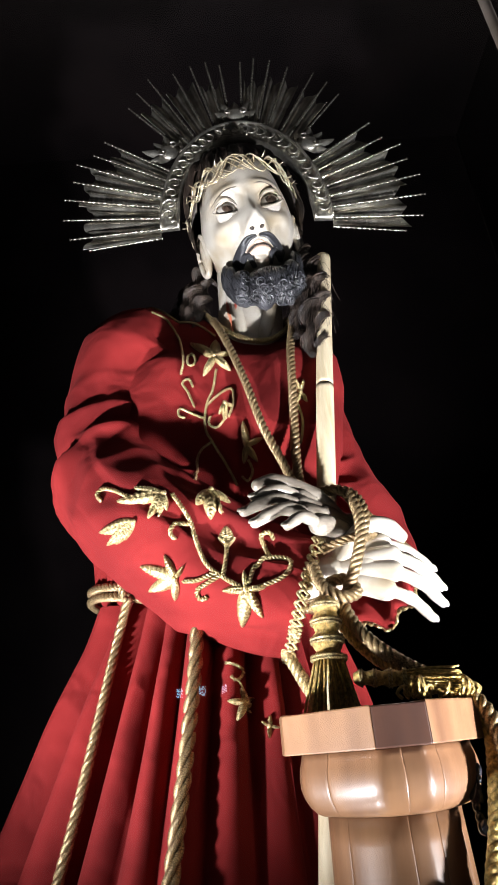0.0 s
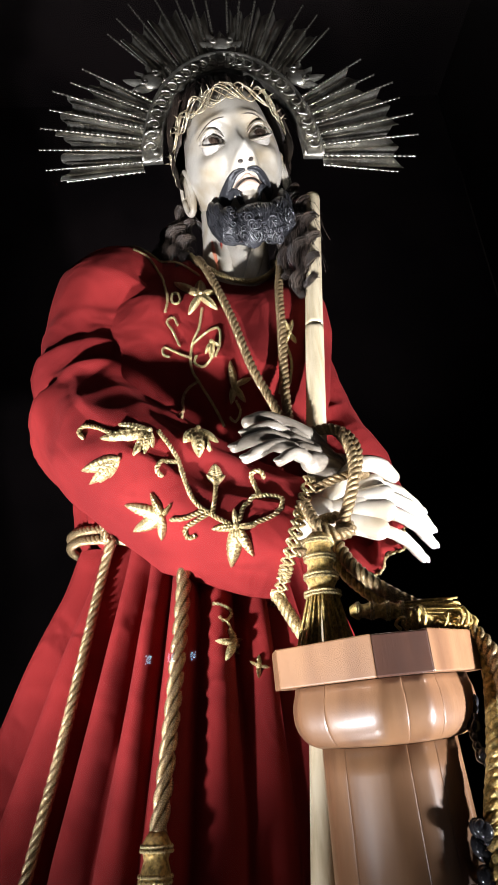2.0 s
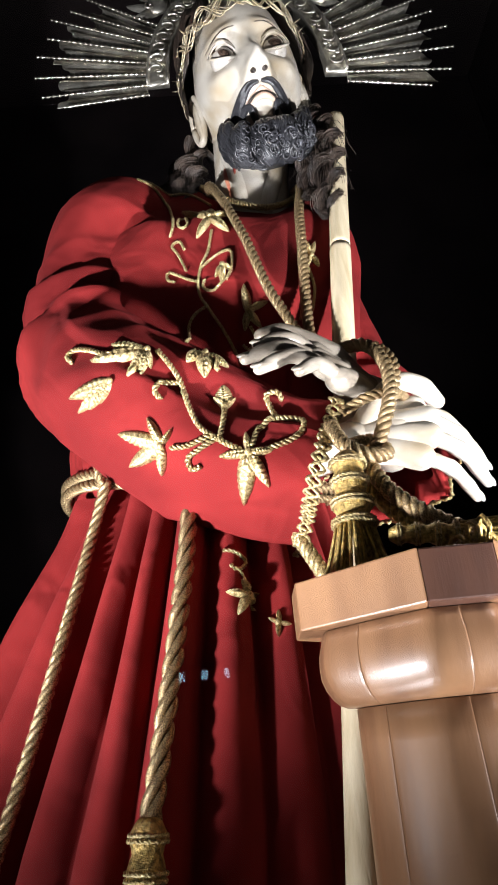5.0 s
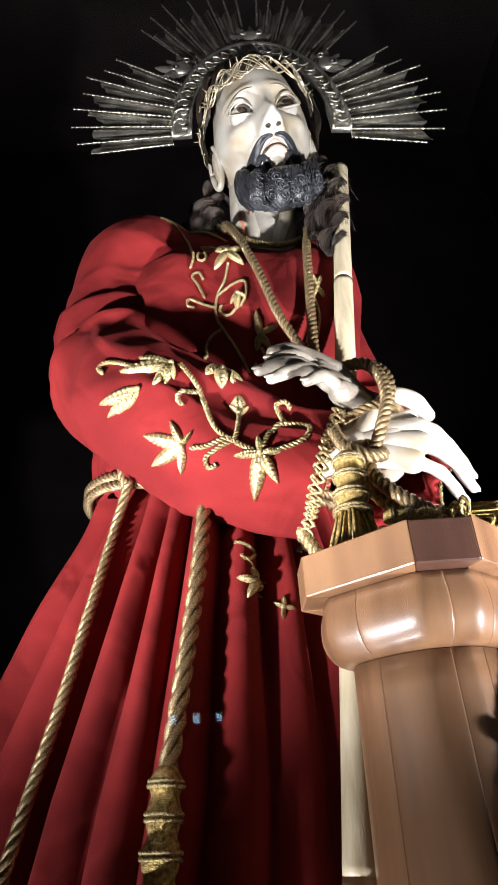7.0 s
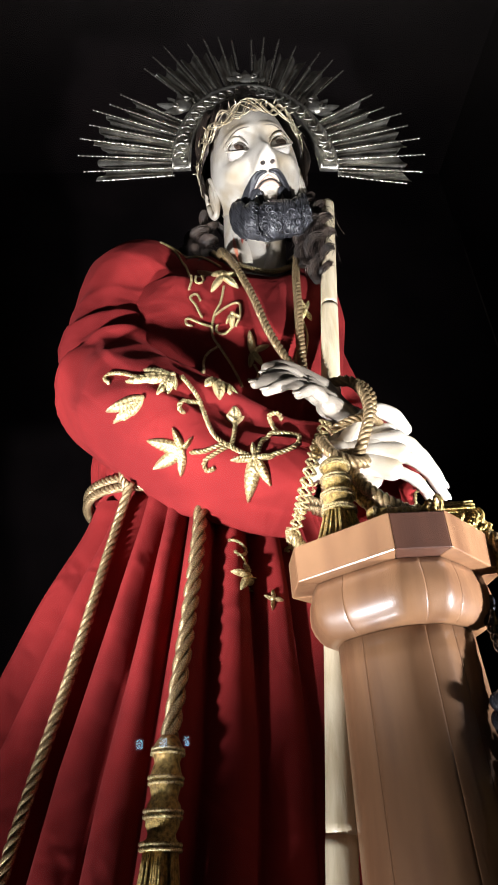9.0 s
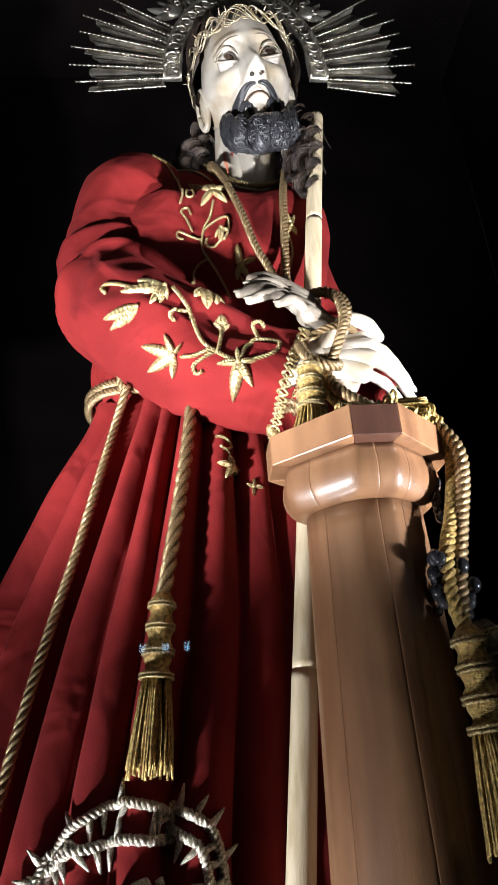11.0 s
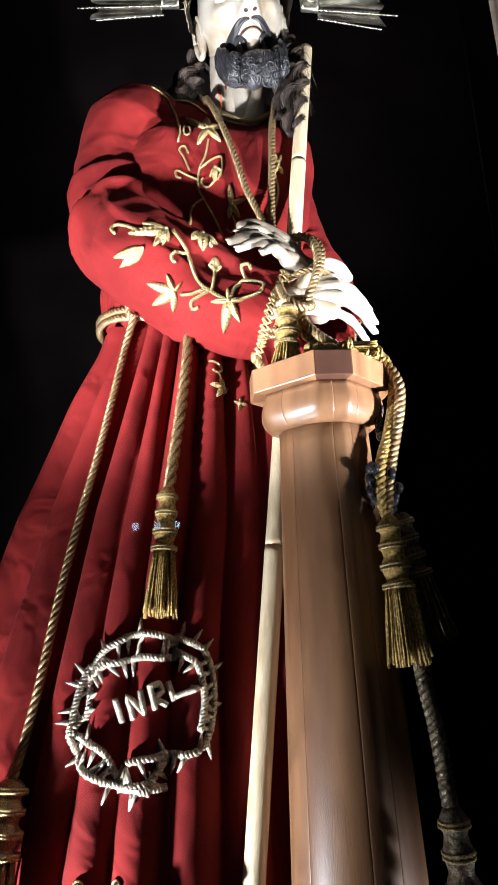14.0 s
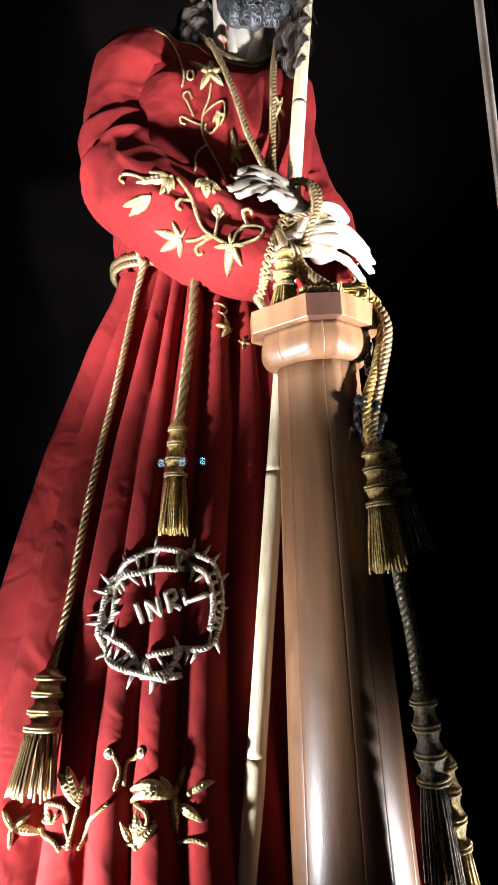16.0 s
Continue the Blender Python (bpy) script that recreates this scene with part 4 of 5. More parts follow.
    limb(clay, [(0.11, 0.915, 1.36), (0.16, 0.905, 1.17), (0.175, 0.86, 1.085), (0.150, 0.79, 1.075), (0.133, 0.735, 1.090)], [0.045, 0.038, 0.032, 0.022, 0.018], n=40)
    limb(clay, [(-0.06, 0.90, 0.0), (-0.06, 0.90, 0.10)], [0.11, 0.11], sides=20, n=6)
    st = part("statue", (clay.verts, clay.faces, clay.mats), [SKIN, BEARD, EYE_WHITE, IRIS, DRIP, LIP, HAIR, SHADED_SKIN])
    return tagged(st, "painted wooden statue with pale flesh and dark carved beard", "statue")


statue = make_statue()


# ---------------------------------------------------------------- wig of dark hair
def make_wig():
    wig = thing("wig", "dark brown wig with long ringlets on the statue", "wig", HEAD.translation)
    # parted cap of hair
    nu, nv = 150, 40
    verts, faces = [], []
    for i in range(nv + 1):
        for k in range(nu):
            a = 2 * math.pi * k / nu
            front = max(0.0, -math.sin(a))
            low = -0.085 + 0.068 * sstep(0.45, -0.10, math.sin(a)) + 0.092 * sstep(0.10, 0.75, front)
            z0 = low + 0.0
            phi0 = math.asin(max(-1, min(1, (z0 - 0.010) / 0.137)))
            phi = phi0 + (math.pi / 2 - phi0) * i / nv
            lock = 0.0030 * math.sin(34 * a + 3 * math.sin(6 * phi)) + 0.0035 * noise.noise((9 * math.cos(a), 9 * math.sin(a), 3 * phi))
            part_line = -0.006 * math.exp(-(math.cos(a) / 0.10) ** 2) * front
            full = 0.010 * sstep(0.0, 0.35, front) * sstep(0.95, 0.55, front) * sstep(1.3, 0.5, phi)
            r = 1 + (lock + part_line + full) / 0.08
            verts.append(HEAD @ Vector((0.0835 * r * math.cos(phi) * math.cos(a), 0.010 + 0.104 * r * math.cos(phi) * math.sin(a), 0.010 + 0.137 * r * math.sin(phi))))
    for i in range(nv):
        for k in range(nu):
            a, b = i * nu + k, i * nu + (k + 1) % nu
            faces.append((a, b, b + nu, a + nu))
    part("hair_cap", (verts, faces), HAIR, wig, "parted dark hair")
    rnd = random.Random(9)
    # combed strands from the parting down to the ears
    out = ([], [])
    for k in range(240):
        side = 1 if k % 2 else -1
        start = rnd.uniform(-1.35, 0.9)
        line = []
        for i in range(16):
            f = i / 15
            phi = math.pi / 2 - 0.05 - 1.42 * f
            az = -math.pi / 2 + side * (0.10 + 0.95 * f ** 0.8 + 0.28 * (start + 1.35)) + 0.03 * math.sin(9 * f + k)
            r = 1.035 + 0.012 * math.sin(5 * f + k)
            line.append(HEAD @ Vector((0.0835 * r * math.cos(phi) * math.cos(az), 0.010 + 0.104 * r * math.cos(phi) * math.sin(az), 0.010 + 0.137 * r * math.sin(phi))))
        tube(line, [0.0004 + 0.0011 * math.sin(math.pi * (0.1 + 0.8 * i / 15)) for i in range(16)], 5, True, out)
    part("hair_strands", out, HAIR, wig, "combed strands of dark hair")

    def ringlet(points, r, seed):
        """A corkscrew of hair made of fine strands, loosening towards its end."""
        out = ([], [])
        n = 64
        path = smooth_path(points, n)
        fr = frames_of(path)
        total = length_of(path)
        for s in range(90):
            ph = 2 * math.pi * s / 90 + rnd.uniform(-0.3, 0.3)
            depth = rnd.uniform(0.30, 0.78)
            loose = rnd.uniform(0.6, 1.4)
            line, rad = [], []
            for i, (p, (t, a, b)) in enumerate(zip(path, fr)):
                f = i / (n - 1)
                coil = 2 * math.pi * (f * total / (0.044 + 0.008 * math.sin(seed))) + seed
                body = r * (0.60 + 0.40 * math.sin(math.pi * min(1, f * 1.1 + 0.1)))
                ang = ph + 2 * math.pi * f * total / 0.075
                c = p + (a * math.cos(coil) + b * math.sin(coil)) * body * 0.50
                wob = 0.0040 * loose * noise.noise((14 * f, s * 3.1, seed)) * sstep(0.1, 0.5, f)
                line.append(c + (a * math.cos(ang) + b * math.sin(ang)) * (body * depth + wob))
                rad.append(r * 0.055 * (1 - 0.7 * f ** 4))
            tube(line, rad, 5, True, out)
        for s in range(50):
            i0 = rnd.randrange(4, n - 25)
            d = Vector((rnd.uniform(-1, 1), rnd.uniform(-1, 0.4), rnd.uniform(-1, 0.3))) * r * 1.2
            tube([path[i0], path[i0 + 8] + d, path[i0 + 18] + d * rnd.uniform(0.9, 1.5)], 0.0003, 4, True, out)
        return out
    side_l = [[(-0.016, 0.838, 1.570), (-0.034, 0.850, 1.520), (-0.040, 0.846, 1.480), (-0.030, 0.836, 1.450)],
              [(-0.018, 0.856, 1.580), (-0.046, 0.868, 1.530), (-0.062, 0.866, 1.490), (-0.060, 0.856, 1.460)],
              [(-0.018, 0.872, 1.560), (-0.040, 0.884, 1.515), (-0.062, 0.884, 1.485), (-0.082, 0.872, 1.478)],
              [(-0.006, 0.846, 1.550), (-0.018, 0.848, 1.510), (-0.020, 0.844, 1.475), (-0.010, 0.840, 1.450)],
              [(-0.018, 0.880, 1.580), (-0.050, 0.890, 1.530), (-0.066, 0.890, 1.490), (-0.075, 0.880, 1.470)]]
    side_r = [[(0.140, 0.800, 1.560), (0.144, 0.790, 1.500), (0.138, 0.780, 1.440), (0.130, 0.772, 1.352)],
              [(0.146, 0.806, 1.570), (0.158, 0.792, 1.510), (0.156, 0.782, 1.450), (0.146, 0.772, 1.362)],
              [(0.142, 0.830, 1.550), (0.164, 0.826, 1.490), (0.160, 0.812, 1.430), (0.150, 0.800, 1.390)],
              [(0.130, 0.815, 1.520), (0.130, 0.802, 1.470), (0.122, 0.790, 1.420), (0.116, 0.782, 1.385)],
              [(0.142, 0.850, 1.560), (0.156, 0.856, 1.500), (0.150, 0.850, 1.440), (0.145, 0.845, 1.410)]]
    for j, pts in enumerate(side_l + side_r):
        part("ringlet", ringlet(pts, 0.0125 if j < 5 else 0.0145, j * 1.7), HAIR, wig, "long dark ringlet")
    return wig


wig = make_wig()


# ---------------------------------------------------------------- crown of thorns on the brow
def make_crown():
    crown = thing("crown_of_thorns", "woven gilt wire crown of thorns round the brow", "crown", HEAD @ Vector((0, 0, 0.07)))
    rnd = random.Random(3)
    for s in range(9):
        pts = []
        ph = s * 0.9
        for k in range(181):
            a = 2 * math.pi * k / 180
            way = 1 if s % 2 else -1
            w = math.sin((8 + s % 4) * a * way + ph)
            r = 1 + 0.028 * math.cos((8 + s % 4) * a + 1.7 * ph)
            front = -math.sin(a)
            pts.append(HEAD @ Vector((0.0875 * r * math.cos(a), 0.006 + 0.106 * r * math.sin(a), 0.035 + 0.016 * front + 0.0125 * w + 0.002 * math.sin(5 * a + 2 * s))))
        part("wire", tube(pts, 0.00085, 6, False), THORN, crown)
    for k in range(20):
        a = radians(180 + 180 * k / 19 + rnd.uniform(-3, 3))
        front = -math.sin(a)
        p = HEAD @ Vector((0.089 * math.cos(a), 0.006 + 0.108 * math.sin(a), 0.035 + 0.016 * front + rnd.uniform(-0.01, 0.01)))
        d = (HEAD.to_3x3() @ Vector((math.cos(a) + rnd.uniform(-0.9, 0.9), math.sin(a), rnd.uniform(-0.8, 0.8)))).normalized()
        part("thorn", tube([p, p + d * 0.005, p + d * 0.010], [0.0013, 0.0009, 0.0002], 5), THORN, crown)
    return crown


crown = make_crown()


# ---------------------------------------------------------------- reed sceptre
def make_reed():
    a, b = Vector((0.175, 0.800, 1.545)), Vector((-0.036, 0.622, 0.004))
    cane = thing("reed", "dry pale reed staff with faint nodes, held upright", "reed", b)
    knots = [0.0, 0.159, 0.36, 0.555, 0.79, 1.0]
    for p, q in zip(knots, knots[1:]):
        n = 40
        path = [a.lerp(b, p + (q - p) * i / n) for i in range(n + 1)]
        r = 0.0114 + 0.0022 * p
        rad = [r * (1 + 0.035 * math.exp(-(min(i, n - i) / 1.2) ** 2) - (0.05 if i in (0, n) else 0)) for i in range(n + 1)]
        part("joint", tube(path, rad, 20), REED, cane)
    return cane


reed = make_reed()


STEMS_CORD = [
    [(-0.135, 0.798, 0.996), (-0.156, 0.776, 0.907), (-0.174, 0.76, 0.824), (-0.192, 0.744, 0.746), (-0.209, 0.733, 0.672), (-0.223, 0.723, 0.601), (-0.236, 0.714, 0.533), (-0.247, 0.706, 0.483), (-0.258, 0.699, 0.447)],
    [(-0.258, 0.699, 0.447), (-0.283, 0.678, 0.302)],
]
STEMS_SLEEVE = [
    [(-0.014, 0.69, 1.04), (-0.035, 0.695, 1.035), (-0.05, 0.697, 1.036)],
    [(-0.063, 0.739, 1.151), (-0.042, 0.712, 1.108), (-0.035, 0.699, 1.078), (-0.025, 0.688, 1.049), (-0.009, 0.691, 1.035), (0.008, 0.69, 1.023)],
    [(-0.009, 0.691, 1.035), (-0.005, 0.687, 1.05), (-0.003, 0.707, 1.074)],
    [(0.017, 0.69, 1.025), (0.025, 0.691, 1.042), (0.043, 0.699, 1.052), (0.061, 0.693, 1.046), (0.055, 0.688, 1.03), (0.034, 0.688, 1.022), (0.019, 0.689, 1.019)],
    [(-0.012, 0.691, 1.036), (-0.027, 0.695, 1.03), (-0.036, 0.697, 1.025), (-0.033, 0.699, 1.017), (-0.026, 0.697, 1.018)],
    [(-0.14, 0.715, 1.138), (-0.145, 0.717, 1.147), (-0.138, 0.716, 1.153), (-0.124, 0.714, 1.149), (-0.112, 0.708, 1.14), (-0.104, 0.706, 1.137)],
    [(0.042, 0.696, 1.05), (0.038, 0.708, 1.067), (0.035, 0.708, 1.081), (0.045, 0.709, 1.083), (0.048, 0.709, 1.075)],
    [(-0.041, 0.707, 1.1), (-0.056, 0.703, 1.1), (-0.062, 0.695, 1.088), (-0.056, 0.691, 1.079)],
]
STEMS_CHEST = [
    [(-0.001, 0.768, 1.336), (-0.007, 0.767, 1.305), (-0.017, 0.768, 1.281), (-0.02, 0.764, 1.246), (-0.01, 0.761, 1.219), (0.003, 0.764, 1.192), (0.013, 0.772, 1.168)],
    [(-0.016, 0.768, 1.282), (0.006, 0.765, 1.299), (0.018, 0.766, 1.301), (0.017, 0.765, 1.278), (0.01, 0.763, 1.259)],
    [(-0.021, 0.767, 1.262), (-0.041, 0.774, 1.277), (-0.053, 0.776, 1.284), (-0.054, 0.775, 1.273), (-0.046, 0.773, 1.268)],
    [(-0.033, 0.773, 1.283), (-0.041, 0.777, 1.309), (-0.048, 0.778, 1.324), (-0.039, 0.778, 1.33), (-0.034, 0.776, 1.316)],
    [(0.007, 0.763, 1.259), (-0.005, 0.762, 1.245), (-0.015, 0.763, 1.251), (-0.013, 0.765, 1.263)],
    [(-0.011, 0.761, 1.226), (-0.028, 0.764, 1.214), (-0.033, 0.765, 1.196), (-0.037, 0.765, 1.177)],
    [(0.031, 0.768, 1.199), (0.035, 0.768, 1.183), (0.028, 0.769, 1.171), (0.022, 0.77, 1.178)],
    [(0.103, 0.787, 1.288), (0.108, 0.791, 1.261), (0.102, 0.793, 1.229)],
    [(0.094, 0.783, 1.296), (0.095, 0.786, 1.255), (0.086, 0.789, 1.216)],
    [(-0.091, 0.8, 1.463), (-0.067, 0.8, 1.443), (-0.052, 0.8, 1.412), (-0.047, 0.8, 1.378), (-0.051, 0.8, 1.353)],
    [(-0.035, 0.79, 1.378), (-0.029, 0.79, 1.367), (-0.036, 0.79, 1.359), (-0.041, 0.79, 1.367), (-0.037, 0.79, 1.376)],
]
STEMS_SKIRT = [
    [(-0.014, 0.759, 0.959), (-0.002, 0.761, 0.955), (0.003, 0.766, 0.949), (-0.004, 0.755, 0.94), (-0.009, 0.755, 0.945)],
    [(-0.003, 0.756, 0.941), (0.002, 0.761, 0.93)],
]
STEMS_HEM = [
    [(-0.14, 0.638, 0.294), (-0.127, 0.627, 0.288), (-0.126, 0.624, 0.274), (-0.138, 0.629, 0.265), (-0.146, 0.641, 0.268)],
    [(-0.214, 0.658, 0.289), (-0.221, 0.651, 0.262), (-0.225, 0.646, 0.245)],
    [(-0.173, 0.638, 0.296), (-0.204, 0.657, 0.258), (-0.214, 0.65, 0.242)],
    [(-0.226, 0.652, 0.273), (-0.232, 0.655, 0.289), (-0.251, 0.665, 0.29), (-0.264, 0.686, 0.268), (-0.244, 0.654, 0.273), (-0.238, 0.654, 0.282)],
    [(-0.236, 0.646, 0.246), (-0.225, 0.648, 0.251), (-0.23, 0.651, 0.272)],
    [(-0.27, 0.68, 0.258), (-0.245, 0.65, 0.255), (-0.234, 0.645, 0.244)],
    [(-0.092, 0.635, 0.247), (-0.072, 0.626, 0.253), (-0.056, 0.623, 0.248)],
    [(-0.136, 0.647, 0.346), (-0.154, 0.65, 0.333), (-0.156, 0.646, 0.312)],
    [(-0.167, 0.647, 0.348), (-0.161, 0.646, 0.328), (-0.167, 0.641, 0.309)],
]
STEMS_WREATH = [
    [(-0.192, 0.689, 0.488), (-0.179, 0.7, 0.543), (-0.147, 0.69, 0.578), (-0.106, 0.688, 0.594), (-0.068, 0.698, 0.576), (-0.074, 0.693, 0.562)],
    [(-0.179, 0.7, 0.543), (-0.151, 0.688, 0.559), (-0.114, 0.69, 0.565), (-0.077, 0.688, 0.565)],
    [(-0.192, 0.689, 0.488), (-0.183, 0.691, 0.466), (-0.161, 0.666, 0.447), (-0.119, 0.658, 0.435), (-0.085, 0.671, 0.431)],
    [(-0.19, 0.69, 0.491), (-0.151, 0.67, 0.471), (-0.136, 0.674, 0.441), (-0.101, 0.656, 0.43)],
    [(-0.069, 0.698, 0.59), (-0.036, 0.687, 0.569), (-0.028, 0.691, 0.532), (-0.032, 0.681, 0.49), (-0.048, 0.669, 0.464), (-0.087, 0.671, 0.464), (-0.121, 0.666, 0.458)],
    [(-0.19, 0.69, 0.491), (-0.166, 0.693, 0.517), (-0.172, 0.703, 0.545), (-0.147, 0.687, 0.564)],
    [(-0.068, 0.697, 0.573), (-0.044, 0.683, 0.555), (-0.038, 0.681, 0.519), (-0.043, 0.673, 0.485)],
    [(-0.13, 0.668, 0.433), (-0.101, 0.658, 0.44), (-0.084, 0.675, 0.46)],
]
LEAVES_SLEEVE = [
    ((-0.058, 0.696, 1.039), [(-0.094, 0.697, 1.055), (-0.068, 0.688, 1.062), (-0.048, 0.689, 1.05), (-0.086, 0.698, 1.028), (-0.059, 0.699, 1.017)]),
    ((0.014, 0.689, 1.02), [(-0.01, 0.694, 1.022), (0.013, 0.689, 1.039), (0.033, 0.688, 1.019), (0.007, 0.704, 0.986), (0.029, 0.698, 0.993)]),
    ((-0.07, 0.716, 1.142), [(-0.121, 0.709, 1.134), (-0.102, 0.709, 1.149), (-0.086, 0.698, 1.108), (-0.075, 0.701, 1.11), (-0.066, 0.706, 1.118)]),
    ((-0.101, 0.698, 1.105), [(-0.14, 0.71, 1.1), (-0.13, 0.704, 1.083), (-0.12, 0.703, 1.083), (-0.111, 0.701, 1.086)]),
    ((-0.003, 0.704, 1.071), [(-0.012, 0.709, 1.084), (-0.003, 0.771, 1.119), (0.008, 0.719, 1.086)]),
    ((-0.019, 0.763, 1.161), [(-0.035, 0.743, 1.137), (-0.019, 0.743, 1.118), (-0.005, 0.769, 1.133), (0.004, 0.771, 1.146)]),
]
LEAVES_CHEST = [
    ((-0.002, 0.771, 1.359), [(-0.037, 0.824, 1.42), (0, 0.826, 1.423), (0.021, 0.774, 1.363), (0.018, 0.768, 1.332), (-0.019, 0.773, 1.33)]),
    ((0.03, 0.767, 1.219), [(0.028, 0.766, 1.253), (0.052, 0.767, 1.228), (0.042, 0.768, 1.196), (0.025, 0.769, 1.195)]),
    ((0.109, 0.789, 1.303), [(0.103, 0.786, 1.326), (0.117, 0.792, 1.325), (0.118, 0.795, 1.291), (0.101, 0.786, 1.284)]),
    ((0.007, 0.765, 1.281), [(-0.002, 0.763, 1.264), (0.005, 0.762, 1.255), (0.017, 0.765, 1.274)]),
]
LEAVES_SKIRT = [
    ((0.002, 0.759, 0.919), [(-0.014, 0.748, 0.92), (-0.001, 0.756, 0.932), (0.014, 0.772, 0.922), (0.01, 0.773, 0.908), (-0.006, 0.745, 0.901)]),
    ((0.028, 0.757, 0.893), [(0.02, 0.762, 0.899), (0.029, 0.759, 0.904), (0.037, 0.757, 0.891), (0.026, 0.756, 0.882)]),
]
LEAVES_HEM = [
    ((-0.096, 0.64, 0.297), [(-0.079, 0.646, 0.329), (-0.11, 0.635, 0.324), (-0.094, 0.634, 0.26), (-0.061, 0.628, 0.271), (-0.15, 0.65, 0.306), (-0.149, 0.648, 0.292)]),
    ((-0.074, 0.637, 0.301), [(-0.045, 0.642, 0.311)]),
    ((-0.214, 0.658, 0.289), [(-0.24, 0.665, 0.325), (-0.228, 0.664, 0.333), (-0.207, 0.666, 0.32)]),
    ((-0.298, 0.666, 0.265), [(-0.309, 0.667, 0.286), (-0.278, 0.677, 0.276), (-0.267, 0.681, 0.251), (-0.3, 0.662, 0.242)]),
    ((-0.138, 0.626, 0.249), [(-0.16, 0.637, 0.275), (-0.138, 0.634, 0.287), (-0.114, 0.624, 0.274)]),
]
LETTERS = [
    [(-0.138, 0.681, 0.525), (-0.13, 0.684, 0.499)],
    [(-0.117, 0.675, 0.503), (-0.125, 0.692, 0.527), (-0.104, 0.67, 0.51), (-0.109, 0.676, 0.533)],
    [(-0.092, 0.672, 0.512), (-0.098, 0.674, 0.537), (-0.088, 0.678, 0.539), (-0.084, 0.68, 0.53), (-0.094, 0.674, 0.524), (-0.079, 0.685, 0.514)],
    [(-0.078, 0.687, 0.54), (-0.071, 0.687, 0.519)],
    [(-0.071, 0.688, 0.523), (-0.044, 0.68, 0.531)],
]
GEMS = [(-0.132, 0.644, 0.349), (-0.172, 0.648, 0.35), (-0.205, 0.665, 0.303), (-0.25, 0.659, 0.277), (-0.135, 0.628, 0.273)]


# ---------------------------------------------------------------- embroidery on the robe
def surface(ob):
    me = ob.data
    off = ob.matrix_basis.translation + ob.parent.location
    return BVHTree.FromPolygons([v.co + off for v in me.vertices], [tuple(p.vertices) for p in me.polygons])


CLOTH = {ob: surface(ob) for ob in (skirt, bodice, sleeve_l, sleeve_r)}


FRONT = Vector((0.0, 0.05, 0.85))


def outward(ob):
    """1 where the mesh's normals point out of the cloth's body, -1 where they point in."""
    me = ob.data
    mid = sum((v.co for v in me.vertices), Vector()) / len(me.vertices)
    return 1 if sum((p.center - mid).dot(p.normal) * p.area for p in me.polygons) > 0 else -1


OUT = {ob: outward(ob) for ob in CLOTH}


def rest(p, obs, lift):
    """The point lifted off the nearest cloth, and the cloth's outward side there."""
    best = None
    for ob in obs:
        q, n, _, d = CLOTH[ob].find_nearest(p)
        if q is not None and (best is None or d < best[2]):
            best = (q, n * OUT[ob], d)
    q, n, _ = best
    return q + n * lift, n


def laid(p, obs):
    """Where the straight line from the front through p meets the cloth, if that is near."""
    p = Vector(p)
    d = (p - FRONT).normalized()
    best = None
    for ob in obs:
        q, n, _, far = CLOTH[ob].ray_cast(FRONT, d)
        if q is not None and (best is None or far < best[1]):
            best = (q, far)
    return best[0] if best and (best[0] - p).length < 0.07 else p


def embroider_stem(points, obs, parent, mat, radius=0.0026, name="embroidered_stem"):
    points = [laid(p, obs) for p in points]
    n = max(6, int(length_of(points) / 0.004))
    path = [rest(p, obs, radius * 0.7)[0] for p in smooth_path(points, n)]
    part(name, rope_mesh(path, radius, 0.0085, 2, 6, step=0.0017), mat, parent)


def embroider_leaf(base, tip, obs, parent, mat, wide=0.165):
    base, tip = laid(base, obs), laid(tip, obs)
    L = (tip - base).length
    k, m = 41, 9
    verts, faces = [], []
    rows = []
    for i in range(k):
        f = i / (k - 1)
        p, n = rest(laid(base.lerp(tip, f), obs), obs, 0.0)
        d = (tip - base).normalized()
        s = n.cross(d).normalized()
        w = max(0.0006, min(0.0080, wide * L)) * (math.sin(math.pi * (0.06 + 0.92 * f) ** 0.85)) ** 0.75
        for j in range(m):
            t = -1 + 2 * j / (m - 1)
            q, n2 = rest(p + s * w * t, obs, 0.0)
            ribs = 0.0011 * math.cos(52 * f - 6 * abs(t))
            h = 0.0016 + (0.0050 * (1 - t * t) + ribs) * math.sin(math.pi * (0.08 + 0.84 * f)) - (0.0022 if j == m // 2 else 0)
            verts.append(q + n2 * max(0.0006, h))
    for i in range(k - 1):
        for j in range(m - 1):
            a = i * m + j
            faces.append((a, a + 1, a + m + 1, a + m))
    # skirt round the edge, down to the cloth
    edge = [j for j in range(m)] + [i * m + m - 1 for i in range(1, k)] + [(k - 1) * m + j for j in range(m - 2, -1, -1)] + [i * m for i in range(k - 2, 0, -1)]
    low = len(verts)
    for e in edge:
        q, n2 = rest(verts[e], obs, -0.0012)
        verts.append(q)
    for i in range(len(edge)):
        j = (i + 1) % len(edge)
        faces.append((edge[j], edge[i], low + i, low + j))
    part("embroidered_leaf", (verts, faces), mat, parent)


def spangle(p, obs, parent, r=0.0055):
    q, n = rest(Vector(p), obs, 0.0015)
    part("jewel", lathe([(r * 0.2, -0.001), (r * 0.72, 0.0), (r * 0.62, 0.002), (r * 0.25, 0.0032)], q, 12, n), GEM, parent, "faceted glass jewel")
    s = n.orthogonal().normalized()
    u = n.cross(s)
    ring = [q + (s * math.cos(a * 0.5236) + u * math.sin(a * 0.5236)) * r for a in range(13)]
    part("jewel_rim", tube(ring, 0.0013, 6, False), PALE_GOLD, parent)


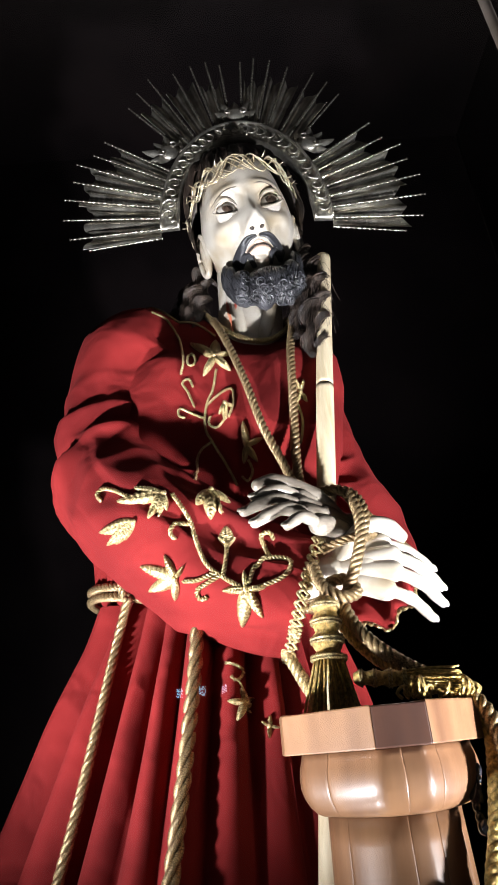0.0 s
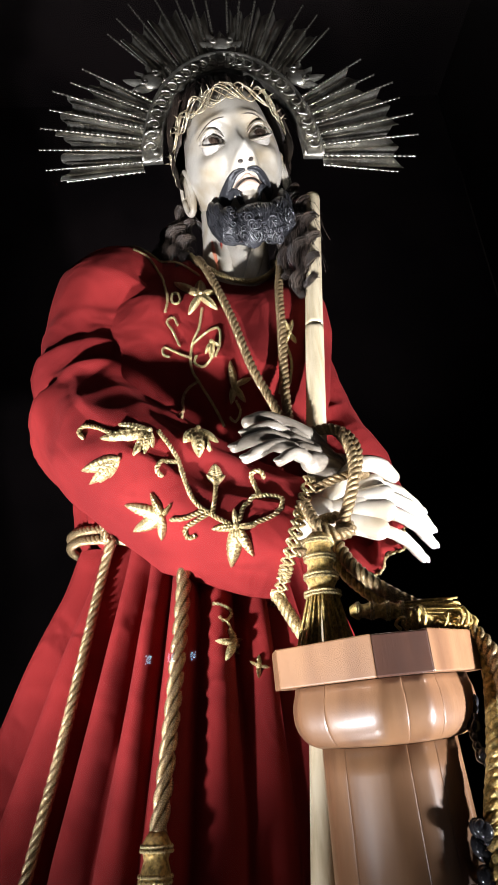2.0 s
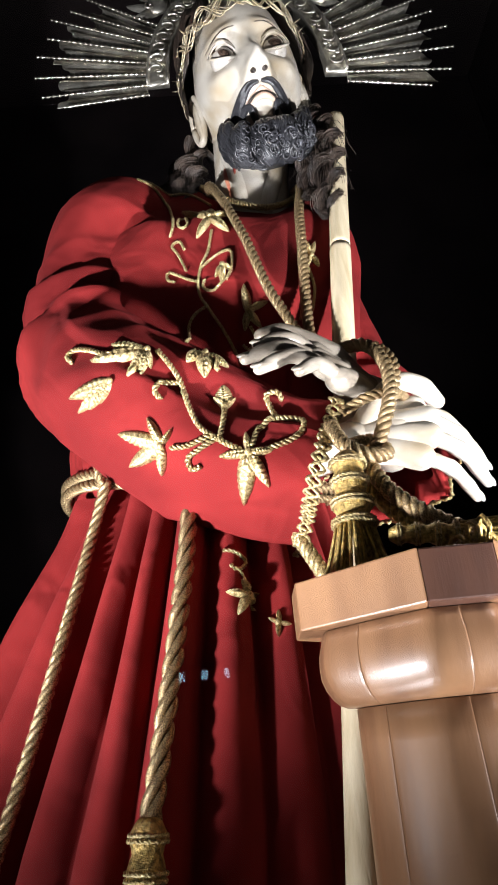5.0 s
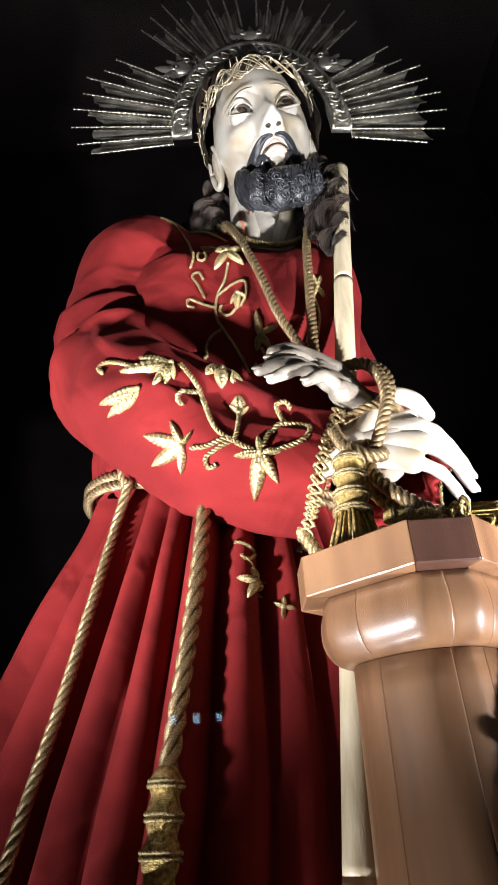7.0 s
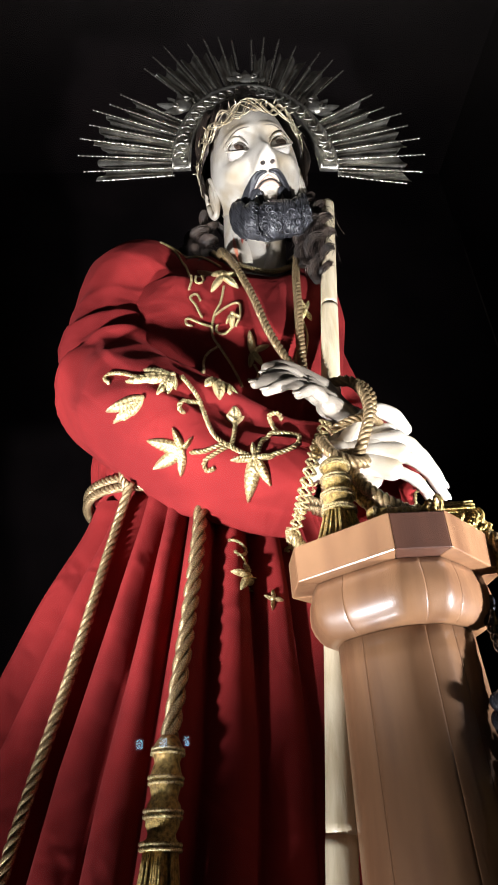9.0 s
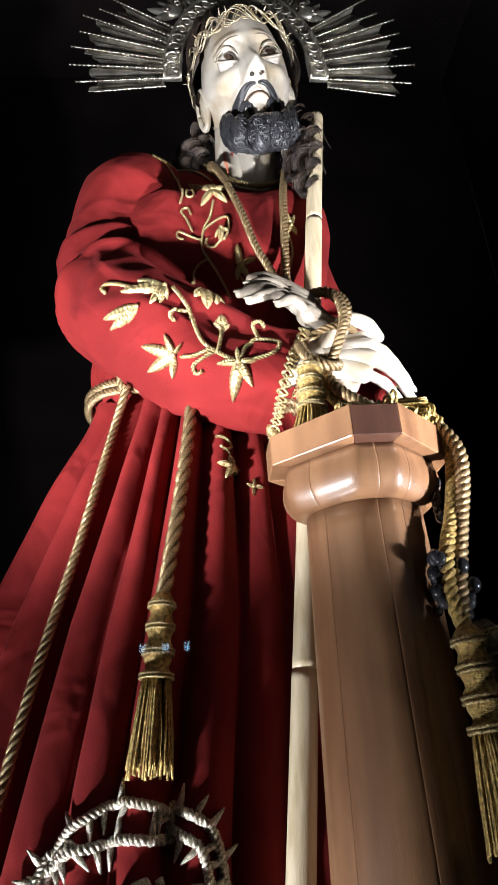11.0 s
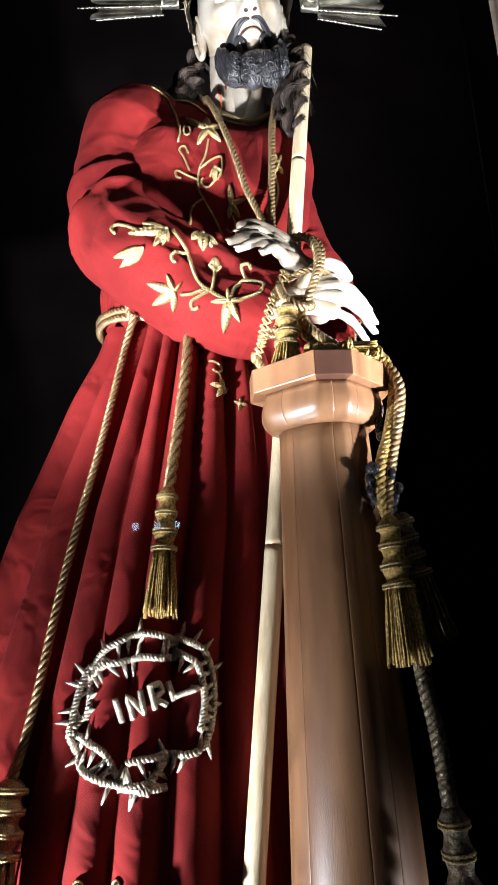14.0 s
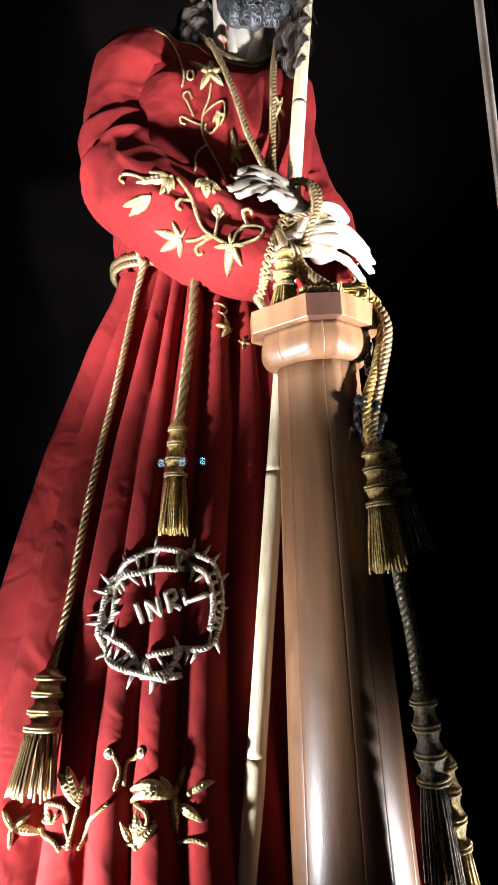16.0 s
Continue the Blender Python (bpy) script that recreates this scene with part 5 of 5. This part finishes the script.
for obs, parent, stems, leaves in (((sleeve_l, bodice), sleeve_l, STEMS_SLEEVE, LEAVES_SLEEVE), ((bodice, sleeve_l, sleeve_r), bodice, STEMS_CHEST, LEAVES_CHEST),
                                   ((skirt,), skirt, STEMS_SKIRT, LEAVES_SKIRT), ((skirt,), skirt, STEMS_HEM, LEAVES_HEM)):
    fine = 0.0021 if parent in (bodice,) or stems is STEMS_SKIRT else 0.0030
    for s in stems:
        embroider_stem(s, obs, parent, PALE_GOLD, fine if length_of([Vector(p) for p in s]) > 0.035 else fine * 0.75)
    for base, tips in leaves:
        for tip in tips:
            embroider_leaf(base, tip, obs, parent, PALE_GOLD)
        q, n = rest(laid(base, obs), obs, 0.003)
        part("embroidered_knot", ball(q, 0.0034, (1, 1, 1), 10, 8), PALE_GOLD, parent)
for p in GEMS:
    spangle(p, (skirt,), skirt)
# thorny wreath round the four letters
rnd = random.Random(12)
for s in STEMS_WREATH:
    embroider_stem(s, (skirt,), skirt, SILVER_THREAD, 0.0048, "embroidered_branch")
    path = smooth_path(s, max(4, int(length_of([Vector(p) for p in s]) / 0.012)))
    for i in range(1, len(path) - 1):
        q, n = rest(path[i], (skirt,), 0.003)
        d = (path[i + 1] - path[i]).normalized()
        side = n.cross(d).normalized() * rnd.choice((-1, 1))
        t = (side + d * rnd.uniform(-0.5, 0.7)).normalized()
        e = rest(q + t * 0.020, (skirt,), 0.004)[0]
        part("embroidered_thorn", tube([q, q.lerp(e, 0.5), e], [0.0036, 0.0028, 0.0008], 6), SILVER_THREAD, skirt)
for s in LETTERS:
    n = max(5, int(length_of([Vector(p) for p in s]) / 0.0025))
    line = []
    for a, b in zip(s, s[1:]):
        line += [Vector(a).lerp(Vector(b), i / 6) for i in range(6)]
    line.append(Vector(s[-1]))
    part("embroidered_letter", tube([Vector((p.x, min(rest(p, (skirt,), 0.006)[0].y, 0.676), p.z)) for p in line], 0.0036, 8), SILVER_THREAD, skirt, "raised silver letter of INRI")
# braid on shoulder, neckline and cuffs
def braid(points, obs, parent, r=0.0026):
    n = max(8, int(length_of(points) / 0.004))
    path = [rest(p, obs, 0.002)[0] for p in smooth_path(points, n)]
    part("gilt_braid", rope_mesh(path, r, 0.010, 3, 6, step=0.002), PALE_GOLD, parent)


braid([laid(p, (bodice, sleeve_l)) for p in [(-0.139, 0.85, 1.541), (-0.112, 0.845, 1.538), (-0.079, 0.835, 1.494), (-0.04, 0.83, 1.462), (0.0, 0.822, 1.428)]], (bodice, sleeve_l), bodice, 0.0020)
neck = [(0.053 + 0.075 * math.cos(radians(a)), 0.880 + 0.075 * math.sin(radians(a)), 1.513 - 0.108 * max(0, -math.sin(radians(a))) ** 1.4 - 0.020 * math.cos(radians(a)) * max(0, -math.sin(radians(a))) ** 0.5) for a in range(170, 371, 10)]
part("gilt_collar", rope_mesh(neck, 0.0048, 0.012, 3, 6), PALE_GOLD, bodice, "gilt braided neckline")
for path, fr, ob, r in ((SLEEVES[0], SLEEVES[1], sleeve_l, 0.072), (SLEEVES[2], SLEEVES[3], sleeve_r, 0.058)):
    me = ob.data
    off = Vector(ob.parent.location)
    na = 110
    ring = [me.vertices[129 * na + k].co + off for k in range(0, na, 3)]
    t = fr[-1][0]
    n = len(ring)
    for shift, amp in ((0.001, 0.0032), (-0.006, 0.0026), (-0.0035, 0.0036)):
        loops = []
        for k in range(n * 8 + 1):
            f = k / 8
            a, b = ring[int(f) % n], ring[(int(f) + 1) % n]
            p = a.lerp(b, f % 1)
            out = (p - path[-1]).normalized()
            loops.append(p + out * (0.0025 + 0.001 * math.sin(k * 1.9)) + t * (shift + amp * math.sin(k * 1.05 + 400 * shift)))
        part("cuff_braid", tube(loops, 0.0016, 6, False), PALE_GOLD, ob, "looped gilt cuff braid")


# ---------------------------------------------------------------- cords and tassels
def tassel(parent, top, down, length, width, mat, seed=0, spread=0.25):
    """Head of knots and bands, then a fringe of bullion threads."""
    rnd = random.Random(seed)
    top, down = Vector(top), Vector(down).normalized()
    prof = [(0.30, 0.0), (0.42, 0.02), (0.55, 0.05), (0.58, 0.08), (0.50, 0.11), (0.47, 0.13), (0.52, 0.15), (0.60, 0.19), (0.56, 0.24), (0.50, 0.27), (0.50, 0.29), (0.60, 0.31), (0.64, 0.35), (0.60, 0.40), (0.50, 0.43), (0.52, 0.45), (0.66, 0.47), (0.66, 0.50)]
    head = part("tassel_head", lathe([(r * width, h * length) for r, h in prof], top, 24, down), mat, parent, "corded gold tassel head")
    s = down.orthogonal().normalized()
    u = down.cross(s)
    for r0, h in ((0.58, 0.065), (0.60, 0.085), (0.62, 0.195), (0.60, 0.22), (0.67, 0.34), (0.66, 0.365), (0.70, 0.475), (0.70, 0.497)):
        ring = [top + down * h * length + (s * math.cos(a * math.pi / 12) + u * math.sin(a * math.pi / 12)) * r0 * width for a in range(25)]
        part("band", rope_mesh(ring, width * 0.085, 0.006, 2, 5, step=0.002), PALE_GOLD, head)
    out = ([], [])
    for k in range(70):
        a = rnd.uniform(0, 2 * math.pi)
        q = math.sqrt(rnd.uniform(0.15, 1))
        d = s * math.cos(a) + u * math.sin(a)
        p0 = top + down * length * 0.49 + d * width * 0.60 * q
        p1 = top + down * length * 0.75 + d * width * (0.72 * q + 0.4 * spread) + d * rnd.uniform(-0.001, 0.001)
        p2 = top + down * length * rnd.uniform(0.96, 1.02) + d * width * (0.75 + spread) * q
        tube(smooth_path([p0, p1, p2], 7), width * 0.062, 5, True, out)
    part("fringe", out, mat, parent, "gold bullion fringe")


def cord(parent, points, r, mat=CORD, pitch=0.024, strands=3, label=""):
    return part("cord", rope_mesh(points, r, pitch, strands, 7), mat, parent, label)


# waist cord with two hanging ends
girdle = thing("waist_cord", "twisted gold cord girdle with two hanging tasselled ends", "cord", (-0.03, 0.90, 1.04))
belt = []
for k in range(37):
    a = 2 * math.pi * k / 36
    belt.append(Vector((-0.032 + 0.158 * math.cos(a), 0.900 + 0.131 * math.sin(a), 1.046 + 0.022 * max(0, -math.cos(a)) - 0.022 * max(0, -math.sin(a)) * (1 + math.cos(a)) * 0.9)))
for dz, dr in ((0.006, 0), (-0.006, 0.001)):
    cord(girdle, [p + Vector((0, 0, dz)) for p in belt], 0.0058)
knot = [Vector((-0.120, 0.797, 1.058)) + 0.012 * Vector((math.cos(a), -0.5 + 0.3 * math.sin(2 * a), math.sin(a))) for a in [k * 0.5 for k in range(14)]]
cord(girdle, knot, 0.0056)
left_end = [Vector((-0.121, 0.775, 1.042))] + [rest(Vector(p), (skirt,), 0.008)[0] for p in STEMS_CORD[0]]
for _ in range(6):
    for i in range(2, len(left_end) - 1):
        p, q = left_end[i - 1], left_end[i + 1]
        left_end[i] = Vector((left_end[i].x, min(left_end[i].y, (p.y + q.y) / 2), left_end[i].z))
hang = rest(Vector(STEMS_CORD[1][1]), (skirt,), 0.034)[0]
left_end[-1] = rest(left_end[-1], (skirt,), 0.018)[0]
cord(girdle, left_end, 0.0058, pitch=0.030)
tassel(girdle, left_end[-1], hang - left_end[-1], (hang - left_end[-1]).length, 0.030, CORD, 2)
mid_end = [(-0.040, 0.766, 1.030), (-0.045, 0.748, 0.965), (-0.056, 0.728, 0.88), (-0.068, 0.708, 0.80), (-0.074, 0.700, 0.765)]
cord(girdle, mid_end, 0.0080, pitch=0.056)
tassel(girdle, (-0.074, 0.699, 0.768), (-0.08, -0.10, -1), 0.158, 0.0215, GOLD, 3)
third = [(0.020, 0.758, 1.015), (0.045, 0.752, 0.975), (0.070, 0.745, 0.925), (0.085, 0.740, 0.890), (0.090, 0.742, 0.80)]
cord(girdle, third, 0.0072, PALE_GOLD, 0.02)

# cord round the neck down to the wrists
neck_cord = thing("neck_cord", "twisted gold cord hanging from the neck to the wrists", "cord", (0.05, 0.78, 1.36))
cord(neck_cord, [(0.000, 0.850, 1.468), (0.000, 0.800, 1.440), (0.014, 0.776, 1.390), (0.034, 0.758, 1.315), (0.052, 0.748, 1.235), (0.072, 0.738, 1.175), (0.084, 0.728, 1.130)], 0.0058)
cord(neck_cord, [(0.112, 0.850, 1.468), (0.114, 0.806, 1.430), (0.104, 0.782, 1.370), (0.098, 0.768, 1.300), (0.092, 0.758, 1.230), (0.088, 0.745, 1.165), (0.092, 0.730, 1.125)], 0.0062)

# cord that binds the wrists and lies over the column
wrist_cord = thing("wrist_cord", "gold cord binding the wrists and hanging over the column", "cord", (0.12, 0.68, 1.05))
wr = Vector((0.130, 0.732, 1.083))
loop = [(0.105, 0.715, 1.128), (0.128, 0.703, 1.124), (0.139, 0.690, 1.098), (0.138, 0.682, 1.066), (0.128, 0.678, 1.036), (0.116, 0.684, 1.010), (0.108, 0.688, 0.998)]
cord(wrist_cord, loop, 0.0064, pitch=0.020)
cord(wrist_cord, [(0.118, 0.712, 1.129), (0.138, 0.702, 1.120), (0.148, 0.694, 1.096), (0.142, 0.690, 1.062)], 0.0058, pitch=0.020)
cord(wrist_cord, [(0.172, 0.745, 1.078), (0.150, 0.702, 1.070), (0.124, 0.690, 1.064), (0.098, 0.705, 1.058)], 0.0050, pitch=0.018)
cord(wrist_cord, [(0.084, 0.690, 1.040), (0.090, 0.672, 1.012), (0.108, 0.668, 1.000), (0.124, 0.680, 1.006), (0.118, 0.692, 1.022), (0.098, 0.690, 1.018), (0.090, 0.676, 0.998)], 0.0066, pitch=0.020)
over = [(0.106, 0.676, 0.996), (0.116, 0.664, 0.968), (0.134, 0.652, 0.945), (0.156, 0.640, 0.926), (0.180, 0.626, 0.910), (0.199, 0.615, 0.893), (0.207, 0.606, 0.866), (0.203, 0.602, 0.835), (0.191, 0.596, 0.795), (0.177, 0.586, 0.750), (0.168, 0.576, 0.715)]
cord(wrist_cord, over, 0.0072, pitch=0.022)
over2 = [(0.098, 0.684, 0.996), (0.110, 0.675, 0.966), (0.130, 0.664, 0.940), (0.154, 0.652, 0.922), (0.178, 0.636, 0.908), (0.197, 0.624, 0.894), (0.203, 0.616, 0.868), (0.196, 0.608, 0.836), (0.184, 0.598, 0.800), (0.170, 0.586, 0.770), (0.164, 0.580, 0.735), (0.168, 0.572, 0.700)]
cord(wrist_cord, over2, 0.0068, GOLD, pitch=0.022)
tassel(wrist_cord, (0.167, 0.570, 0.706), (0.02, -0.10, -1), 0.150, 0.0225, GOLD, 5)
tassel(wrist_cord, (0.184, 0.586, 0.712), (0.22, 0.02, -1), 0.140, 0.0215, DARK_CORD, 6)
low_end = [(0.186, 0.590, 0.700), (0.190, 0.582, 0.62), (0.186, 0.572, 0.555), (0.193, 0.566, 0.49), (0.197, 0.560, 0.415)]
cord(wrist_cord, low_end, 0.0085, DARK_CORD, pitch=0.022)
tassel(wrist_cord, (0.197, 0.559, 0.425), (0.03, -0.05, -1), 0.200, 0.0240, DARK_CORD, 7)
tassel(wrist_cord, (0.214, 0.562, 0.355), (0.06, -0.06, -1), 0.200, 0.0220, GOLD, 8)
# short tassel standing on the cap under the knot, and one lying across it
tassel(wrist_cord, (0.088, 0.662, 1.000), (-0.06, -0.06, -1), 0.118, 0.0225, GOLD, 9, 0.6)
tassel(wrist_cord, (0.098, 0.618, 0.921), (0.90, -0.16, -0.10), 0.088, 0.0115, GOLD, 10, 0.2)
out = ([], [])
rnd = random.Random(21)
for k in range(46):
    a = rnd.uniform(0, 1)
    p = Vector((0.135 + 0.062 * a, 0.585 + 0.040 * a + rnd.uniform(-0.012, 0.02), 0.902))
    d = Vector((rnd.uniform(-0.6, 1), rnd.uniform(-0.8, 0.2), 0)).normalized()
    h = rnd.uniform(0.004, 0.014)
    tube(smooth_path([p, p + d * 0.006 + Vector((0, 0, h)), p + d * 0.013 + Vector((0, 0, h * 0.4)), p + d * 0.009 + Vector((0, 0, -0.002))], 9), 0.0016, 5, True, out)
part("loose_fringe", out, GOLD, wrist_cord, "looped gold bullion ends")

# dark beaded chain that hangs beside the shaft
chain = thing("beaded_chain", "black beaded metal chain hanging beside the column", "chain", (0.18, 0.61, 0.80))
links = smooth_path([(0.184, 0.640, 0.858), (0.186, 0.622, 0.840), (0.178, 0.612, 0.815), (0.184, 0.604, 0.790), (0.178, 0.598, 0.760), (0.166, 0.586, 0.748), (0.160, 0.580, 0.762)], 22)
for i, p in enumerate(links):
    big = 0.0058 if i % 3 == 0 else 0.0036
    part("bead", ball(p, big, (1, 1, 1.1), 12, 8), BLACK, chain)
part("wire", tube(links, 0.0012, 6), BLACK, chain)
# a bunch of beads where the chain is tied up
rnd = random.Random(31)
for k in range(26):
    c = Vector((0.170 + 0.016 * rnd.uniform(-1, 1), 0.588 + 0.008 * rnd.uniform(-1, 1), 0.742 + 0.026 * rnd.uniform(-1, 1)))
    part("bead", ball(c, rnd.uniform(0.0034, 0.0068), (1, 1, 1.15), 12, 8), BLACK, chain)
